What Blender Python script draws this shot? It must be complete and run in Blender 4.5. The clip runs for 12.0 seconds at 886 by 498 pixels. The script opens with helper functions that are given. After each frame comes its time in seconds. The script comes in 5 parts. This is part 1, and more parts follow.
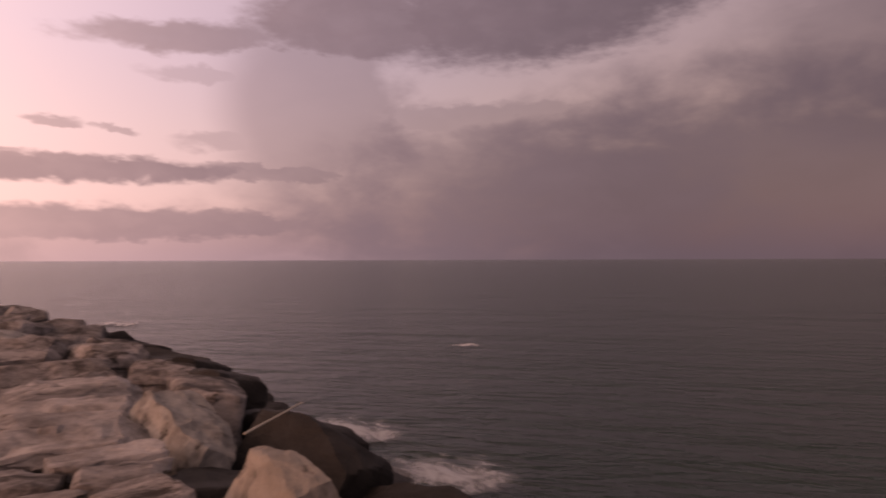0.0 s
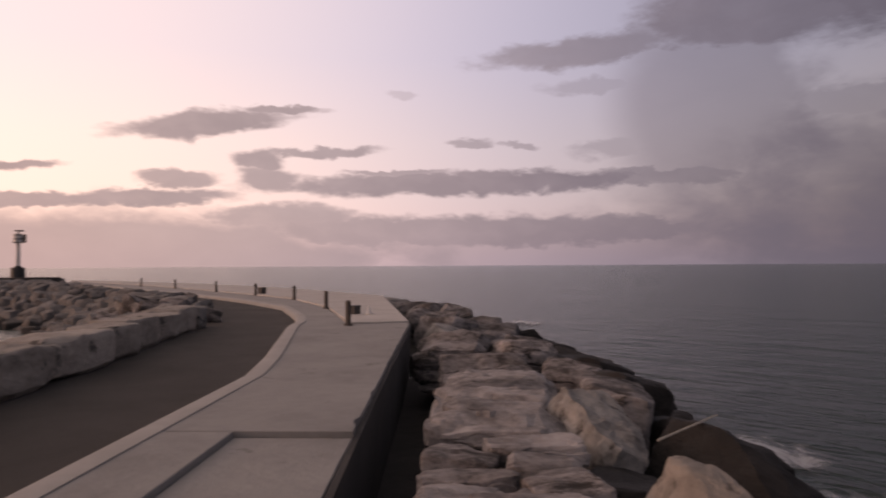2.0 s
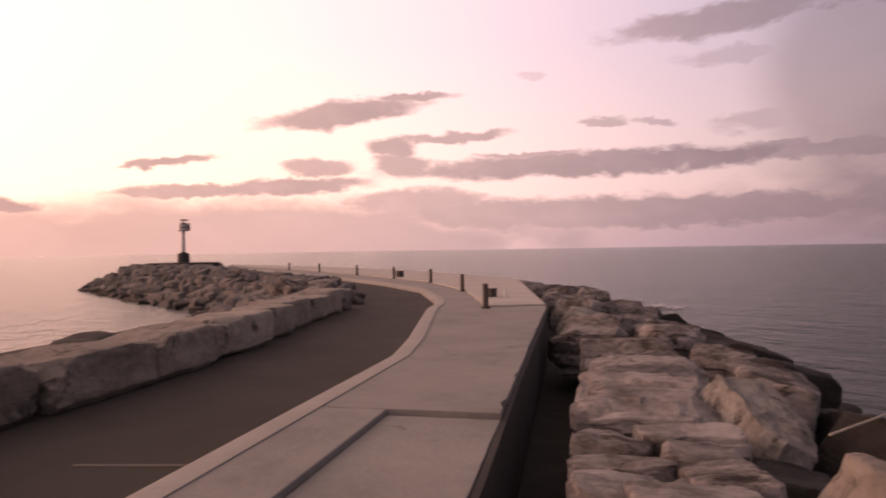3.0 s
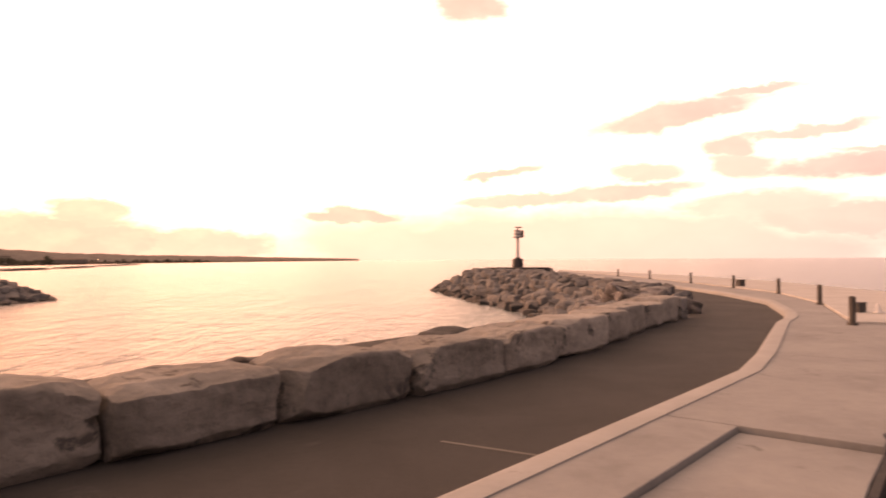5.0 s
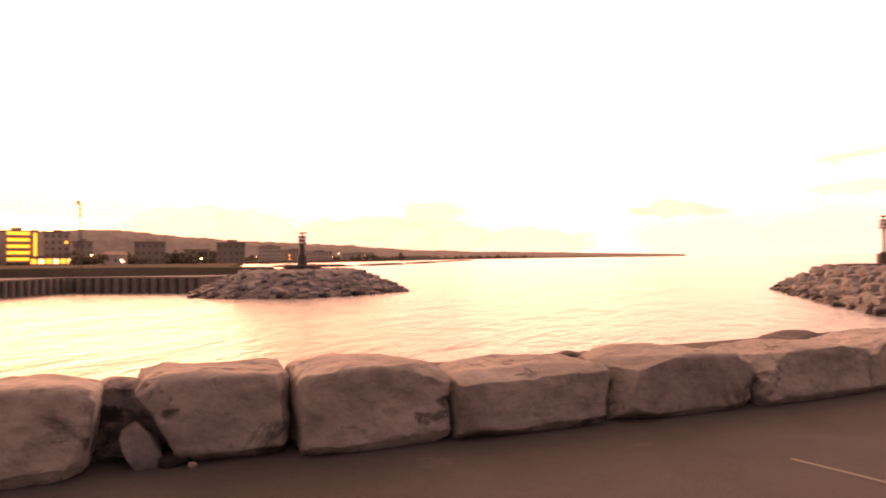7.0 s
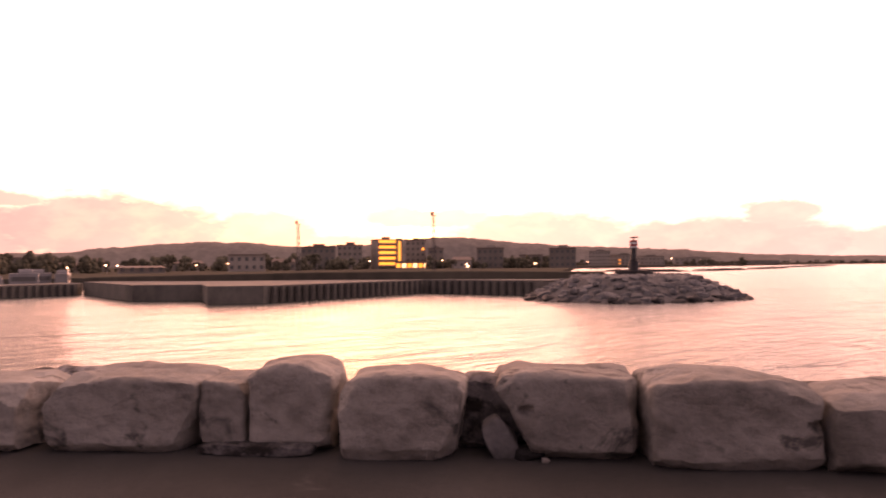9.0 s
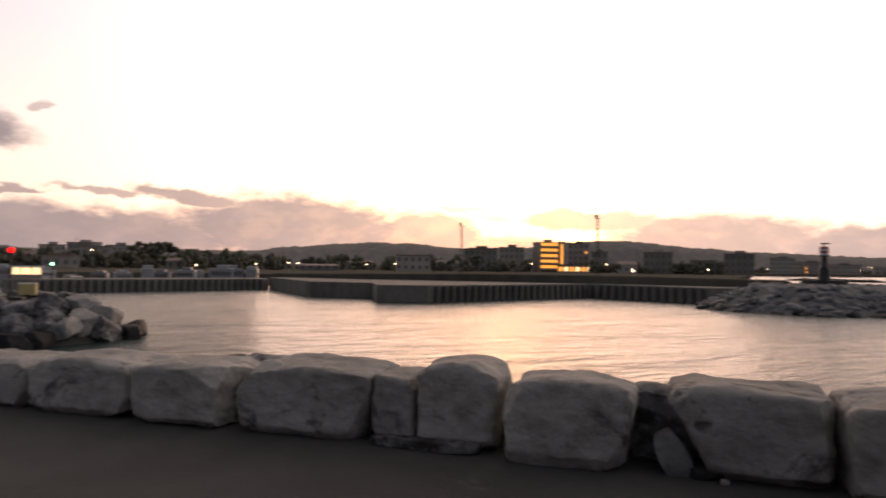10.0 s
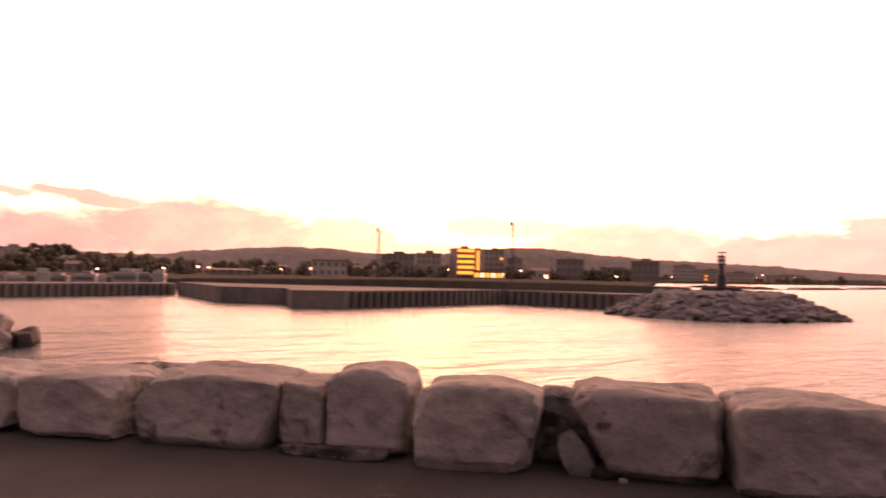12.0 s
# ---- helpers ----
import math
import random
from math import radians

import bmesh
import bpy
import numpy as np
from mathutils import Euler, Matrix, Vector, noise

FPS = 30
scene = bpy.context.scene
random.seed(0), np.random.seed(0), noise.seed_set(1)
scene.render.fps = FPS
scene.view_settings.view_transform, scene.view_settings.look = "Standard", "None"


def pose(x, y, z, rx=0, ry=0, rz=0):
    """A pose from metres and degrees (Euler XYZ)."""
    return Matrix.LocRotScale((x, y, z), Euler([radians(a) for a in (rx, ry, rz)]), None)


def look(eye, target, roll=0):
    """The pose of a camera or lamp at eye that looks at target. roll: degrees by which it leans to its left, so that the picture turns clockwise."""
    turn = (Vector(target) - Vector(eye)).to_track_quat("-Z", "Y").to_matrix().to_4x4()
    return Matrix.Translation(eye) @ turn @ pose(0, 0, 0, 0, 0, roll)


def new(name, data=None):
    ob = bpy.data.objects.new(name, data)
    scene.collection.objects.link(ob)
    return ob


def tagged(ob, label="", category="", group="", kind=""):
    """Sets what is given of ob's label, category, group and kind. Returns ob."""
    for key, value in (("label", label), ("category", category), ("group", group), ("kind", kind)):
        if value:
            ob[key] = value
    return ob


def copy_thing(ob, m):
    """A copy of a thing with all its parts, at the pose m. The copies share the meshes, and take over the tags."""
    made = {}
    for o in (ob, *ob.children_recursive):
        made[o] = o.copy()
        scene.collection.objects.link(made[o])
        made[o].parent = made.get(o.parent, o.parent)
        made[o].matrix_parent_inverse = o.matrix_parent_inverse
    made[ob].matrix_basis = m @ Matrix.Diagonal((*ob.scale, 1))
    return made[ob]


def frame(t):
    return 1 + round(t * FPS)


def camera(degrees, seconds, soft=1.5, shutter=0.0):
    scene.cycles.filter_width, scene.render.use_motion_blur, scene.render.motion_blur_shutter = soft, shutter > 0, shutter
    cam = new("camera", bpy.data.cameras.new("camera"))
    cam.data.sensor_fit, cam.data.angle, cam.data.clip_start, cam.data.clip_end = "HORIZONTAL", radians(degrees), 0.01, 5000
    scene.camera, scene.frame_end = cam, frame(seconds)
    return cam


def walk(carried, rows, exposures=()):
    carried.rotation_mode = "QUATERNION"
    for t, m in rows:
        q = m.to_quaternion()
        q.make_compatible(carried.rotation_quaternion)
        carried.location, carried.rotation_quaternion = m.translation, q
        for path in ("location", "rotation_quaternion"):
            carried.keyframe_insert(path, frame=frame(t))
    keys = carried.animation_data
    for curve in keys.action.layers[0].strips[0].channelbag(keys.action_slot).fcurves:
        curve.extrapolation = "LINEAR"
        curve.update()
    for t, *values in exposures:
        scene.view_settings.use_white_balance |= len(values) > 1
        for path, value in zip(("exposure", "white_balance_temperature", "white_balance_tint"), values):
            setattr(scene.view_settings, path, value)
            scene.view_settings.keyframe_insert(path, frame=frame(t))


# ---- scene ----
cam = camera(66.3, 12.0, 1.8, 0.4)
PATH = [
    (0.0, pose(0.319, 0.105, 1.592, 90.88, 0.19, -69.56)),
    (0.5, pose(0.291, 0.131, 1.590, 91.09, 0.16, -60.49)),
    (1.0, pose(0.291, 0.154, 1.586, 91.08, 0.76, -52.37)),
    (1.5, pose(0.263, 0.202, 1.582, 91.01, 0.48, -46.21)),
    (2.0, pose(0.220, 0.239, 1.603, 91.37, 0.31, -37.23)),
    (2.5, pose(0.155, 0.290, 1.598, 90.95, 0.22, -31.41)),
    (3.0, pose(0.096, 0.308, 1.611, 90.04, 0.86, -26.18)),
    (3.5, pose(0.053, 0.326, 1.614, 90.14, 0.13, -17.90)),
    (3.7, pose(0.042, 0.325, 1.607, 90.54, -0.13, -15.14)),
    (5.3, pose(-0.076, 0.286, 1.586, 90.86, 0.29, 5.66)),
    (5.5, pose(-0.074, 0.294, 1.589, 90.89, 0.11, 9.07)),
    (6.0, pose(-0.085, 0.294, 1.597, 91.48, -0.38, 15.60)),
    (6.5, pose(-0.117, 0.295, 1.588, 91.59, -0.07, 22.26)),
    (6.7, pose(-0.114, 0.288, 1.593, 91.09, 0.26, 24.43)),
    (8.3, pose(-0.208, 0.190, 1.602, 91.47, -0.31, 44.60)),
    (8.5, pose(-0.214, 0.189, 1.607, 91.52, -0.18, 47.80)),
    (9.0, pose(-0.240, 0.170, 1.603, 91.31, 0.44, 54.99)),
    (9.5, pose(-0.274, 0.153, 1.602, 90.87, 0.17, 60.39)),
    (10.0, pose(-0.303, 0.140, 1.601, 91.48, -0.82, 68.56)),
    (10.5, pose(-0.325, 0.115, 1.601, 91.31, -0.75, 74.71)),
    (11.0, pose(-0.319, 0.121, 1.606, 92.25, -0.49, 74.97)),
    (11.5, pose(-0.291, 0.140, 1.610, 92.51, -0.15, 70.05)),
    (12.0, pose(-0.259, 0.182, 1.607, 92.07, -1.19, 61.58)),
]
EXPOSURES = [
    (0.0, 0.5, 14000, 74), (0.5, 1.05, 30000, 87), (1.0, 0.22, 9300, 36), (1.5, -0.2, 6900, 12), (2.0, 0.22, 10250, 52),
    (2.5, 0.82, 20000, 60), (3.0, 0.55, 12500, 68), (3.5, 1.2, 29000, 84), (3.7, 1.22, 28000, 82), (5.3, 1.45, 17500, 62), (5.5, 1.35, 16000, 60), (6.0, 1.36, 14200, 80), (6.5, 1.85, 27000, 88),
    (8.5, 1.52, 15000, 60), (9.0, 1.36, 13000, 80), (9.5, 1.92, 29000, 90), (10.0, 0.6, 9000, 36), (10.5, 0.2, 6300, 11), (11.0, 0.58, 8600, 50),
    (11.5, 1.45, 13500, 68), (12.0, 1.32, 15000, 85),
]
walk(cam, PATH, EXPOSURES)

# ---- world, sun ----
SUN_AZ, SUN_EL = 64.0, 3.5      # degrees to the left of +y, degrees up
SUN_DIR = Vector((-math.sin(radians(SUN_AZ)) * math.cos(radians(SUN_EL)), math.cos(radians(SUN_AZ)) * math.cos(radians(SUN_EL)), math.sin(radians(SUN_EL))))


class Tree:
    """Short hand for building a node tree."""

    def __init__(self, tree):
        self.t = tree

    def n(self, kind, props=None, **inputs):
        node = self.t.nodes.new(kind)
        p = props or {}
        if "operation" in p:
            node.operation = p["operation"]
        if "use_clamp" in p:
            node.use_clamp = p["use_clamp"]
        if "data_type" in p:
            node.data_type = p["data_type"]
        if "blend_type" in p:
            node.blend_type = p["blend_type"]
        if "interpolation_type" in p:
            node.interpolation_type = p["interpolation_type"]
        if "rotation_type" in p:
            node.rotation_type = p["rotation_type"]
        for k, v in inputs.items():
            self.put(node, int(k[1:]) if k[0] == "i" and k[1:].isdigit() else k.replace("_", " "), v)
        return node

    def put(self, node, key, v):
        if hasattr(v, "is_output"):
            self.t.links.new(v, node.inputs[key])
        else:
            node.inputs[key].default_value = v

    def m(self, op, a, b=0.0, c=0.0, clamp=False):
        return self.n("ShaderNodeMath", {"operation": op, "use_clamp": clamp}, i0=a, i1=b, i2=c).outputs[0]

    def vm(self, op, a, b=(0, 0, 0)):
        return self.n("ShaderNodeVectorMath", {"operation": op}, i0=a, i1=b)

    def ramp(self, fac, stops, mode="LINEAR"):
        node = self.n("ShaderNodeValToRGB", Fac=fac)
        cr = node.color_ramp
        cr.interpolation = mode
        while len(cr.elements) < len(stops):
            cr.elements.new(0.5)
        for e, (pos, col) in zip(cr.elements, stops):
            e.position, e.color = pos, (*col, 1) if len(col) == 3 else col
        return node.outputs[0]

    def mix(self, fac, a, b, blend="MIX"):
        node = self.n("ShaderNodeMix", {"data_type": "RGBA", "blend_type": blend})
        self.put(node, 0, fac)
        self.put(node, 6, a if hasattr(a, "is_output") else (*a, 1))
        self.put(node, 7, b if hasattr(b, "is_output") else (*b, 1))
        return node.outputs[2]

    def noise(self, vec, scale, detail=4.0, rough=0.55, distort=0.0):
        return self.n("ShaderNodeTexNoise", Vector=vec, Scale=scale, Detail=detail, Roughness=rough, Distortion=distort).outputs[0]


# clouds: degrees left of +y, degrees up, half width, height above and below the middle, tilt, density (a minus sign: a soft rain veil)
CLOUDS = [
    (-106, 3, 52, 13.5, 16, 0, -0.84), (-74, 4, 24, 9.5, 14, 0, -0.5), (-47, 1.2, 20, 3.4, 3, 0, -0.5), (-59, 13, 9, 9, 12, 0, -0.5), (-112, 15, 24, 9, 9, 0, -0.55), (-150, 20, 50, 24, 24, 0, -0.9), (-8, 0.3, 32, 5.0, 3, 0, -0.82),
    (-78, 20.4, 16, 4.5, 4.6, -0.09, 0.9), (-62, 19.0, 9, 3.5, 3.2, 0, 0.85), (-49, 17.2, 9, 1.3, 1.2, -0.07, 0.75), (-50, 14.6, 4.5, 0.7, 0.8, 0, 0.35), (-53, 9.5, 5, 0.8, 1.0, 0, 0.4), (-76, 12.0, 17, 1.1, 2.0, 0, 0.45),
    (-18.0, 11.2, 7.4, 1.15, 0.95, -0.14, 0.95), (-23.6, 12.8, 3.2, 0.36, 0.5, 0, 0.9), (-22.0, 8.6, 2.4, 0.95, 0.9, 0, 0.9), (-27.2, 9.3, 5.0, 0.5, 0.5, -0.05, 0.85), (-22.6, 7.1, 2.6, 1.2, 1.0, 0, 0.85),
    (-39, 6.8, 19, 1.05, 1.0, -0.015, 0.93), (-55, 7.0, 9, 0.95, 0.9, 0, 0.75), (-33, 7.75, 4.6, 0.32, 0.4, 0, 0.8), (-15.5, 6.9, 3.4, 0.75, 0.7, 0, 0.85), (-13, 5.4, 7.5, 0.7, 0.8, -0.05, 0.93), (-5, 4.9, 6, 0.55, 0.55, -0.08, 0.9),
    (-4.4, 7.2, 3.6, 0.34, 0.36, -0.16, 0.92), (-40, 3.0, 26, 1.3, 1.8, 0, 0.82), (-15, 2.8, 14, 1.2, 1.6, 0, 0.62), (-24, 3.9, 7, 1.3, 1.2, 0, 0.8), (-39.8, 10.2, 2.1, 0.5, 0.34, 0, 0.6), (-43.6, 10.0, 1.7, 0.3, 0.3, 0, 0.55), (-33.5, 14.2, 1.6, 0.4, 0.4, 0, 0.3),
    (-1.3, 20.7, 3.6, 1.7, 1.8, 0, 0.97), (8.8, 3.5, 5.2, 0.9, 0.6, 0, 0.97), (22, 1.2, 9, 1.6, 2, 0, 0.92), (28.3, 3.6, 3.2, 1.2, 1.2, 0, 0.95), (33, 1.8, 12, 2.0, 3, 0, 0.97), (47, 2.4, 9.5, 2.4, 3, 0, 0.95), (56, 3.9, 6.5, 0.9, 0.8, 0, 0.85), (65, 1.2, 10, 1.7, 2, 0, 0.9),
    (71, 2.4, 6.5, 2.5, 3, 0, 0.93), (81, 2.9, 11, 3.2, 3.2, 0.02, 0.97), (100, 2.0, 19, 2.5, 3, 0, 0.95), (89.5, 5.2, 4.4, 0.8, 0.5, 0.07, 0.9), (95.6, 5.4, 3.6, 0.4, 0.36, 0.05, 0.8), (101.8, 5.0, 3.3, 0.42, 0.32, 0, 0.85),
    (67.5, 4.9, 3.2, 0.2, 0.2, 0.03, 0.65), (64, 3.9, 1.7, 0.28, 0.22, 0, 0.65), (61.5, 4.4, 1.1, 0.2, 0.2, 0, 0.5), (106.5, 9.3, 7.2, 2.0, 1.7, 0.05, 0.97), (99.1, 11.1, 1.0, 0.4, 0.4, 0, 0.6), (130, 3, 20, 4.5, 4, 0, 0.95),
]


def build_world():
    world = bpy.data.worlds.new("dusk_sky")
    scene.world = world
    world.use_nodes = True
    nt = world.node_tree
    nt.nodes.clear()
    T = Tree(nt)
    d = T.n("ShaderNodeTexCoord").outputs["Generated"]
    sep = T.n("ShaderNodeSeparateXYZ", i0=d)
    x, y, z = sep.outputs
    az = T.m("MULTIPLY", T.m("ARCTAN2", T.m("MULTIPLY", x, -1.0), y), 57.2958)
    el = T.m("MULTIPLY", T.m("ARCSINE", z), 57.2958)
    sky = T.n("ShaderNodeTexSky")
    sky.sky_type, sky.sun_disc, sky.dust_density = "NISHITA", False, 2.0
    sky.sun_elevation, sky.sun_rotation = radians(SUN_EL), radians(-SUN_AZ)
    dot = T.vm("DOT_PRODUCT", d, tuple(SUN_DIR)).outputs["Value"]
    fac = T.m("MULTIPLY_ADD", dot, 0.5, 0.5)
    glow = T.ramp(fac, [(0.0, (0.085, 0.11, 0.145)), (0.14, (0.115, 0.19, 0.28)), (0.26, (0.18, 0.285, 0.42)), (0.38, (0.31, 0.45, 0.62)), (0.5, (0.49, 0.63, 0.76)), (0.62, (0.62, 0.74, 0.80)), (0.80, (0.72, 0.81, 0.85)), (0.915, (1.1, 1.12, 1.12)), (0.985, (2.0, 2.0, 1.95)), (1.0, (2.9, 2.8, 2.7))], "B_SPLINE")
    south = T.n("ShaderNodeMapRange", {"interpolation_type": "SMOOTHSTEP"}, i0=az, i1=62.0, i2=112.0, i3=0.0, i4=1.0).outputs[0]
    glow = T.mix(south, glow, T.mix(1.0, glow, (0.40, 0.47, 0.53), "MULTIPLY"))
    warm = T.ramp(T.m("MULTIPLY", el, 0.05), [(0.0, (1.12, 0.95, 0.93)), (0.22, (1.07, 1.0, 0.98)), (0.5, (1.0, 1.0, 1.0)), (0.85, (0.84, 0.93, 1.03))])
    clear = T.mix(1.0, glow, warm, "MULTIPLY")
    dim = T.ramp(T.m("MULTIPLY", el, 1 / 90), [(0.0, (1, 1, 1)), (0.26, (1, 1, 1)), (0.5, (0.64, 0.58, 0.51)), (1.0, (0.42, 0.37, 0.31))])
    clear = T.mix(1.0, clear, T.mix(1.0, sky.outputs[0], (0.06, 0.06, 0.06), "MULTIPLY"), "ADD")
    # cloud cover: billows push the outlines about, fine noise frays them
    stretched = T.vm("MULTIPLY", d, (1.0, 1.0, 2.0)).outputs[0]
    n1 = T.noise(stretched, 7.0, 5.0, 0.55, 0.2)
    n2 = T.noise(T.vm("ADD", stretched, (3.1, 7.7, 1.3)).outputs[0], 22.0, 5.0, 0.55, 0.2)
    caz = T.m("ADD", az, T.m("MULTIPLY", T.m("SUBTRACT", n1, 0.5), 7.0))
    cel = T.m("ADD", el, T.m("MULTIPLY", T.m("SUBTRACT", n2, 0.5), 1.9))
    fray = T.m("MULTIPLY", T.m("SUBTRACT", T.noise(T.vm("MULTIPLY", d, (1.0, 1.0, 3.0)).outputs[0], 40.0, 5.0, 0.6), 0.5), 0.45)
    thin = T.n("ShaderNodeMapRange", i0=n2, i1=0.32, i2=0.56, i3=0.94, i4=1.0).outputs[0]
    cover = 0.0
    for a, e, w, up, down, tilt, dens in CLOUDS:
        veil = dens < 0
        off = T.m("SUBTRACT", caz, a)
        de = T.m("SUBTRACT", T.m("SUBTRACT", cel, e), T.m("MULTIPLY", off, tilt))
        da = T.m("MULTIPLY", off, 1.0 / w)
        dh = T.m("MAXIMUM", T.m("MULTIPLY", de, 1.0 / up), T.m("MULTIPLY", de, -1.0 / down))
        r = T.m("SQRT", T.m("ADD", T.m("MULTIPLY", da, da), T.m("MULTIPLY", dh, dh)))
        body = T.m("ADD", T.m("SUBTRACT", 1.08, r), T.m("MULTIPLY", T.m("SUBTRACT", n1, 0.5), 0.9)) if veil else T.m("ADD", T.m("SUBTRACT", 1.17, r), fray)
        soft = T.n("ShaderNodeMapRange", {"interpolation_type": "SMOOTHSTEP"}, i0=body, i1=0.0, i2=0.55 if veil else 0.52, i3=0.0, i4=abs(dens)).outputs[0]
        if veil:              # veils lie over one another, clouds merge
            cover = T.m("SUBTRACT", T.m("ADD", cover, soft), T.m("MULTIPLY", cover, soft))
        else:
            cover = T.m("MAXIMUM", cover, T.m("MULTIPLY", soft, thin))
    haze = T.n("ShaderNodeMapRange", {"interpolation_type": "SMOOTHSTEP"}, i0=el, i1=4.0, i2=-0.5, i3=0.0, i4=0.5).outputs[0]
    cover = T.m("MAXIMUM", cover, haze)
    shade = T.ramp(fac, [(0.0, (0.036, 0.056, 0.092)), (0.12, (0.050, 0.076, 0.120)), (0.26, (0.085, 0.120, 0.180)), (0.40, (0.160, 0.205, 0.270)), (0.55, (0.21, 0.265, 0.325)), (0.70, (0.23, 0.265, 0.312)), (0.85, (0.24, 0.255, 0.287)), (0.95, (0.275, 0.28, 0.297)), (1.0, (0.36, 0.35, 0.35))], "B_SPLINE")
    bank = T.n("ShaderNodeMapRange", {"interpolation_type": "SMOOTHSTEP"}, i0=az, i1=56.0, i2=96.0, i3=0.0, i4=1.0).outputs[0]
    shade = T.mix(bank, shade, T.mix(1.0, shade, (0.66, 0.69, 0.75), "MULTIPLY"))
    lit = T.mix(T.m("MULTIPLY", T.m("SUBTRACT", n1, 0.3, clamp=True), 0.9), shade, T.mix(1.0, shade, (1.6, 1.55, 1.5), "MULTIPLY"))
    col = T.mix(T.m("MULTIPLY", cover, 0.99), clear, lit)
    col = T.mix(1.0, col, dim, "MULTIPLY")
    bg = T.n("ShaderNodeBackground", Color=col, Strength=1.0)
    out = T.n("ShaderNodeOutputWorld")
    nt.links.new(bg.outputs[0], out.inputs[0])


build_world()
sun = new("sun", bpy.data.lights.new("sun", "SUN"))
sun.data.energy, sun.data.angle, sun.data.color = 0.5, radians(40), (1.0, 0.91, 0.82)
sun.matrix_world = look(SUN_DIR * 50, (0, 0, 0))


# ---- materials ----
def material(name, stops, scale=1.0, rough=0.85, bump=0.3, bump_scale=None, stretch=(1, 1, 1), fine=8.0, vary=0.0, metallic=0.0, spots=None, detail=6.0, own=False, emit=None, specular=0.5, cracks=None):
    """stops: colours from dark to light along a two-scale noise; spots: colour, amount, scale."""
    m = bpy.data.materials.new(name)
    m.use_nodes = True
    nt = m.node_tree
    nt.nodes.clear()
    T = Tree(nt)
    pos = T.n("ShaderNodeTexCoord").outputs["Object"] if own else T.n("ShaderNodeNewGeometry").outputs["Position"]
    info = T.n("ShaderNodeObjectInfo").outputs["Random"]
    if own:
        pos = T.vm("ADD", pos, T.vm("MULTIPLY", T.n("ShaderNodeCombineXYZ", i0=info, i1=info, i2=info).outputs[0], (37, 19, 53)).outputs[0]).outputs[0]
    vec = T.vm("MULTIPLY", pos, stretch).outputs[0]
    big = T.noise(vec, scale, detail, 0.6, 0.3)
    small = T.noise(vec, scale * fine, 5.0, 0.65)
    f = T.m("ADD", T.m("MULTIPLY", big, 0.65), T.m("MULTIPLY", small, 0.35))
    col = T.ramp(f, [(0.3 + 0.4 * i / max(1, len(stops) - 1), c) for i, c in enumerate(stops)])
    if spots:
        c, amount, sc = spots
        k = T.n("ShaderNodeMapRange", i0=T.noise(vec, sc, 5.0, 0.7, 0.6), i1=1 - amount, i2=1 - amount + 0.08).outputs[0]
        col = T.mix(k, col, c)
    rift = None
    if cracks:
        wander = T.vm("ADD", vec, T.vm("MULTIPLY", T.n("ShaderNodeTexNoise", Vector=vec, Scale=cracks * 1.5, Detail=4.0).outputs[1], (0.5, 0.5, 0.5)).outputs[0]).outputs[0]
        vor = T.n("ShaderNodeTexVoronoi", Vector=wander, Scale=cracks)
        vor.feature = "DISTANCE_TO_EDGE"
        rift = T.n("ShaderNodeMapRange", {"interpolation_type": "SMOOTHSTEP"}, i0=vor.outputs["Distance"], i1=0.0, i2=0.016, i3=1.0, i4=0.0).outputs[0]
        rift = T.m("MULTIPLY", rift, T.n("ShaderNodeMapRange", i0=big, i1=0.38, i2=0.6).outputs[0])
        col = T.mix(T.m("MULTIPLY", rift, 0.22), col, (0.03, 0.027, 0.025))
    if vary:
        v = T.m("MULTIPLY_ADD", info, vary * 2, 1 - vary)
        col = T.mix(1.0, col, T.n("ShaderNodeCombineXYZ", i0=v, i1=v, i2=v).outputs[0], "MULTIPLY")
    b = T.n("ShaderNodeBsdfPrincipled", Base_Color=col, Metallic=metallic)
    T.put(b, "Specular IOR Level", specular)
    T.put(b, "Roughness", T.m("MULTIPLY_ADD", small, 0.2, rough - 0.1, clamp=True))
    if bump:
        hgt = T.m("ADD", T.m("MULTIPLY", T.noise(vec, bump_scale or scale * 5, 8.0, 0.65), 1.0), T.m("MULTIPLY", small, 0.4))
        if rift is not None:
            hgt = T.m("SUBTRACT", hgt, T.m("MULTIPLY", rift, 1.2))
        bn = T.n("ShaderNodeBump", Strength=bump, Distance=0.05, Height=hgt)
        nt.links.new(bn.outputs[0], b.inputs["Normal"])
    if emit:
        T.put(b, "Emission Color", (*emit[0], 1))
        T.put(b, "Emission Strength", emit[1])
    nt.links.new(b.outputs[0], T.n("ShaderNodeOutputMaterial").inputs[0])
    return m


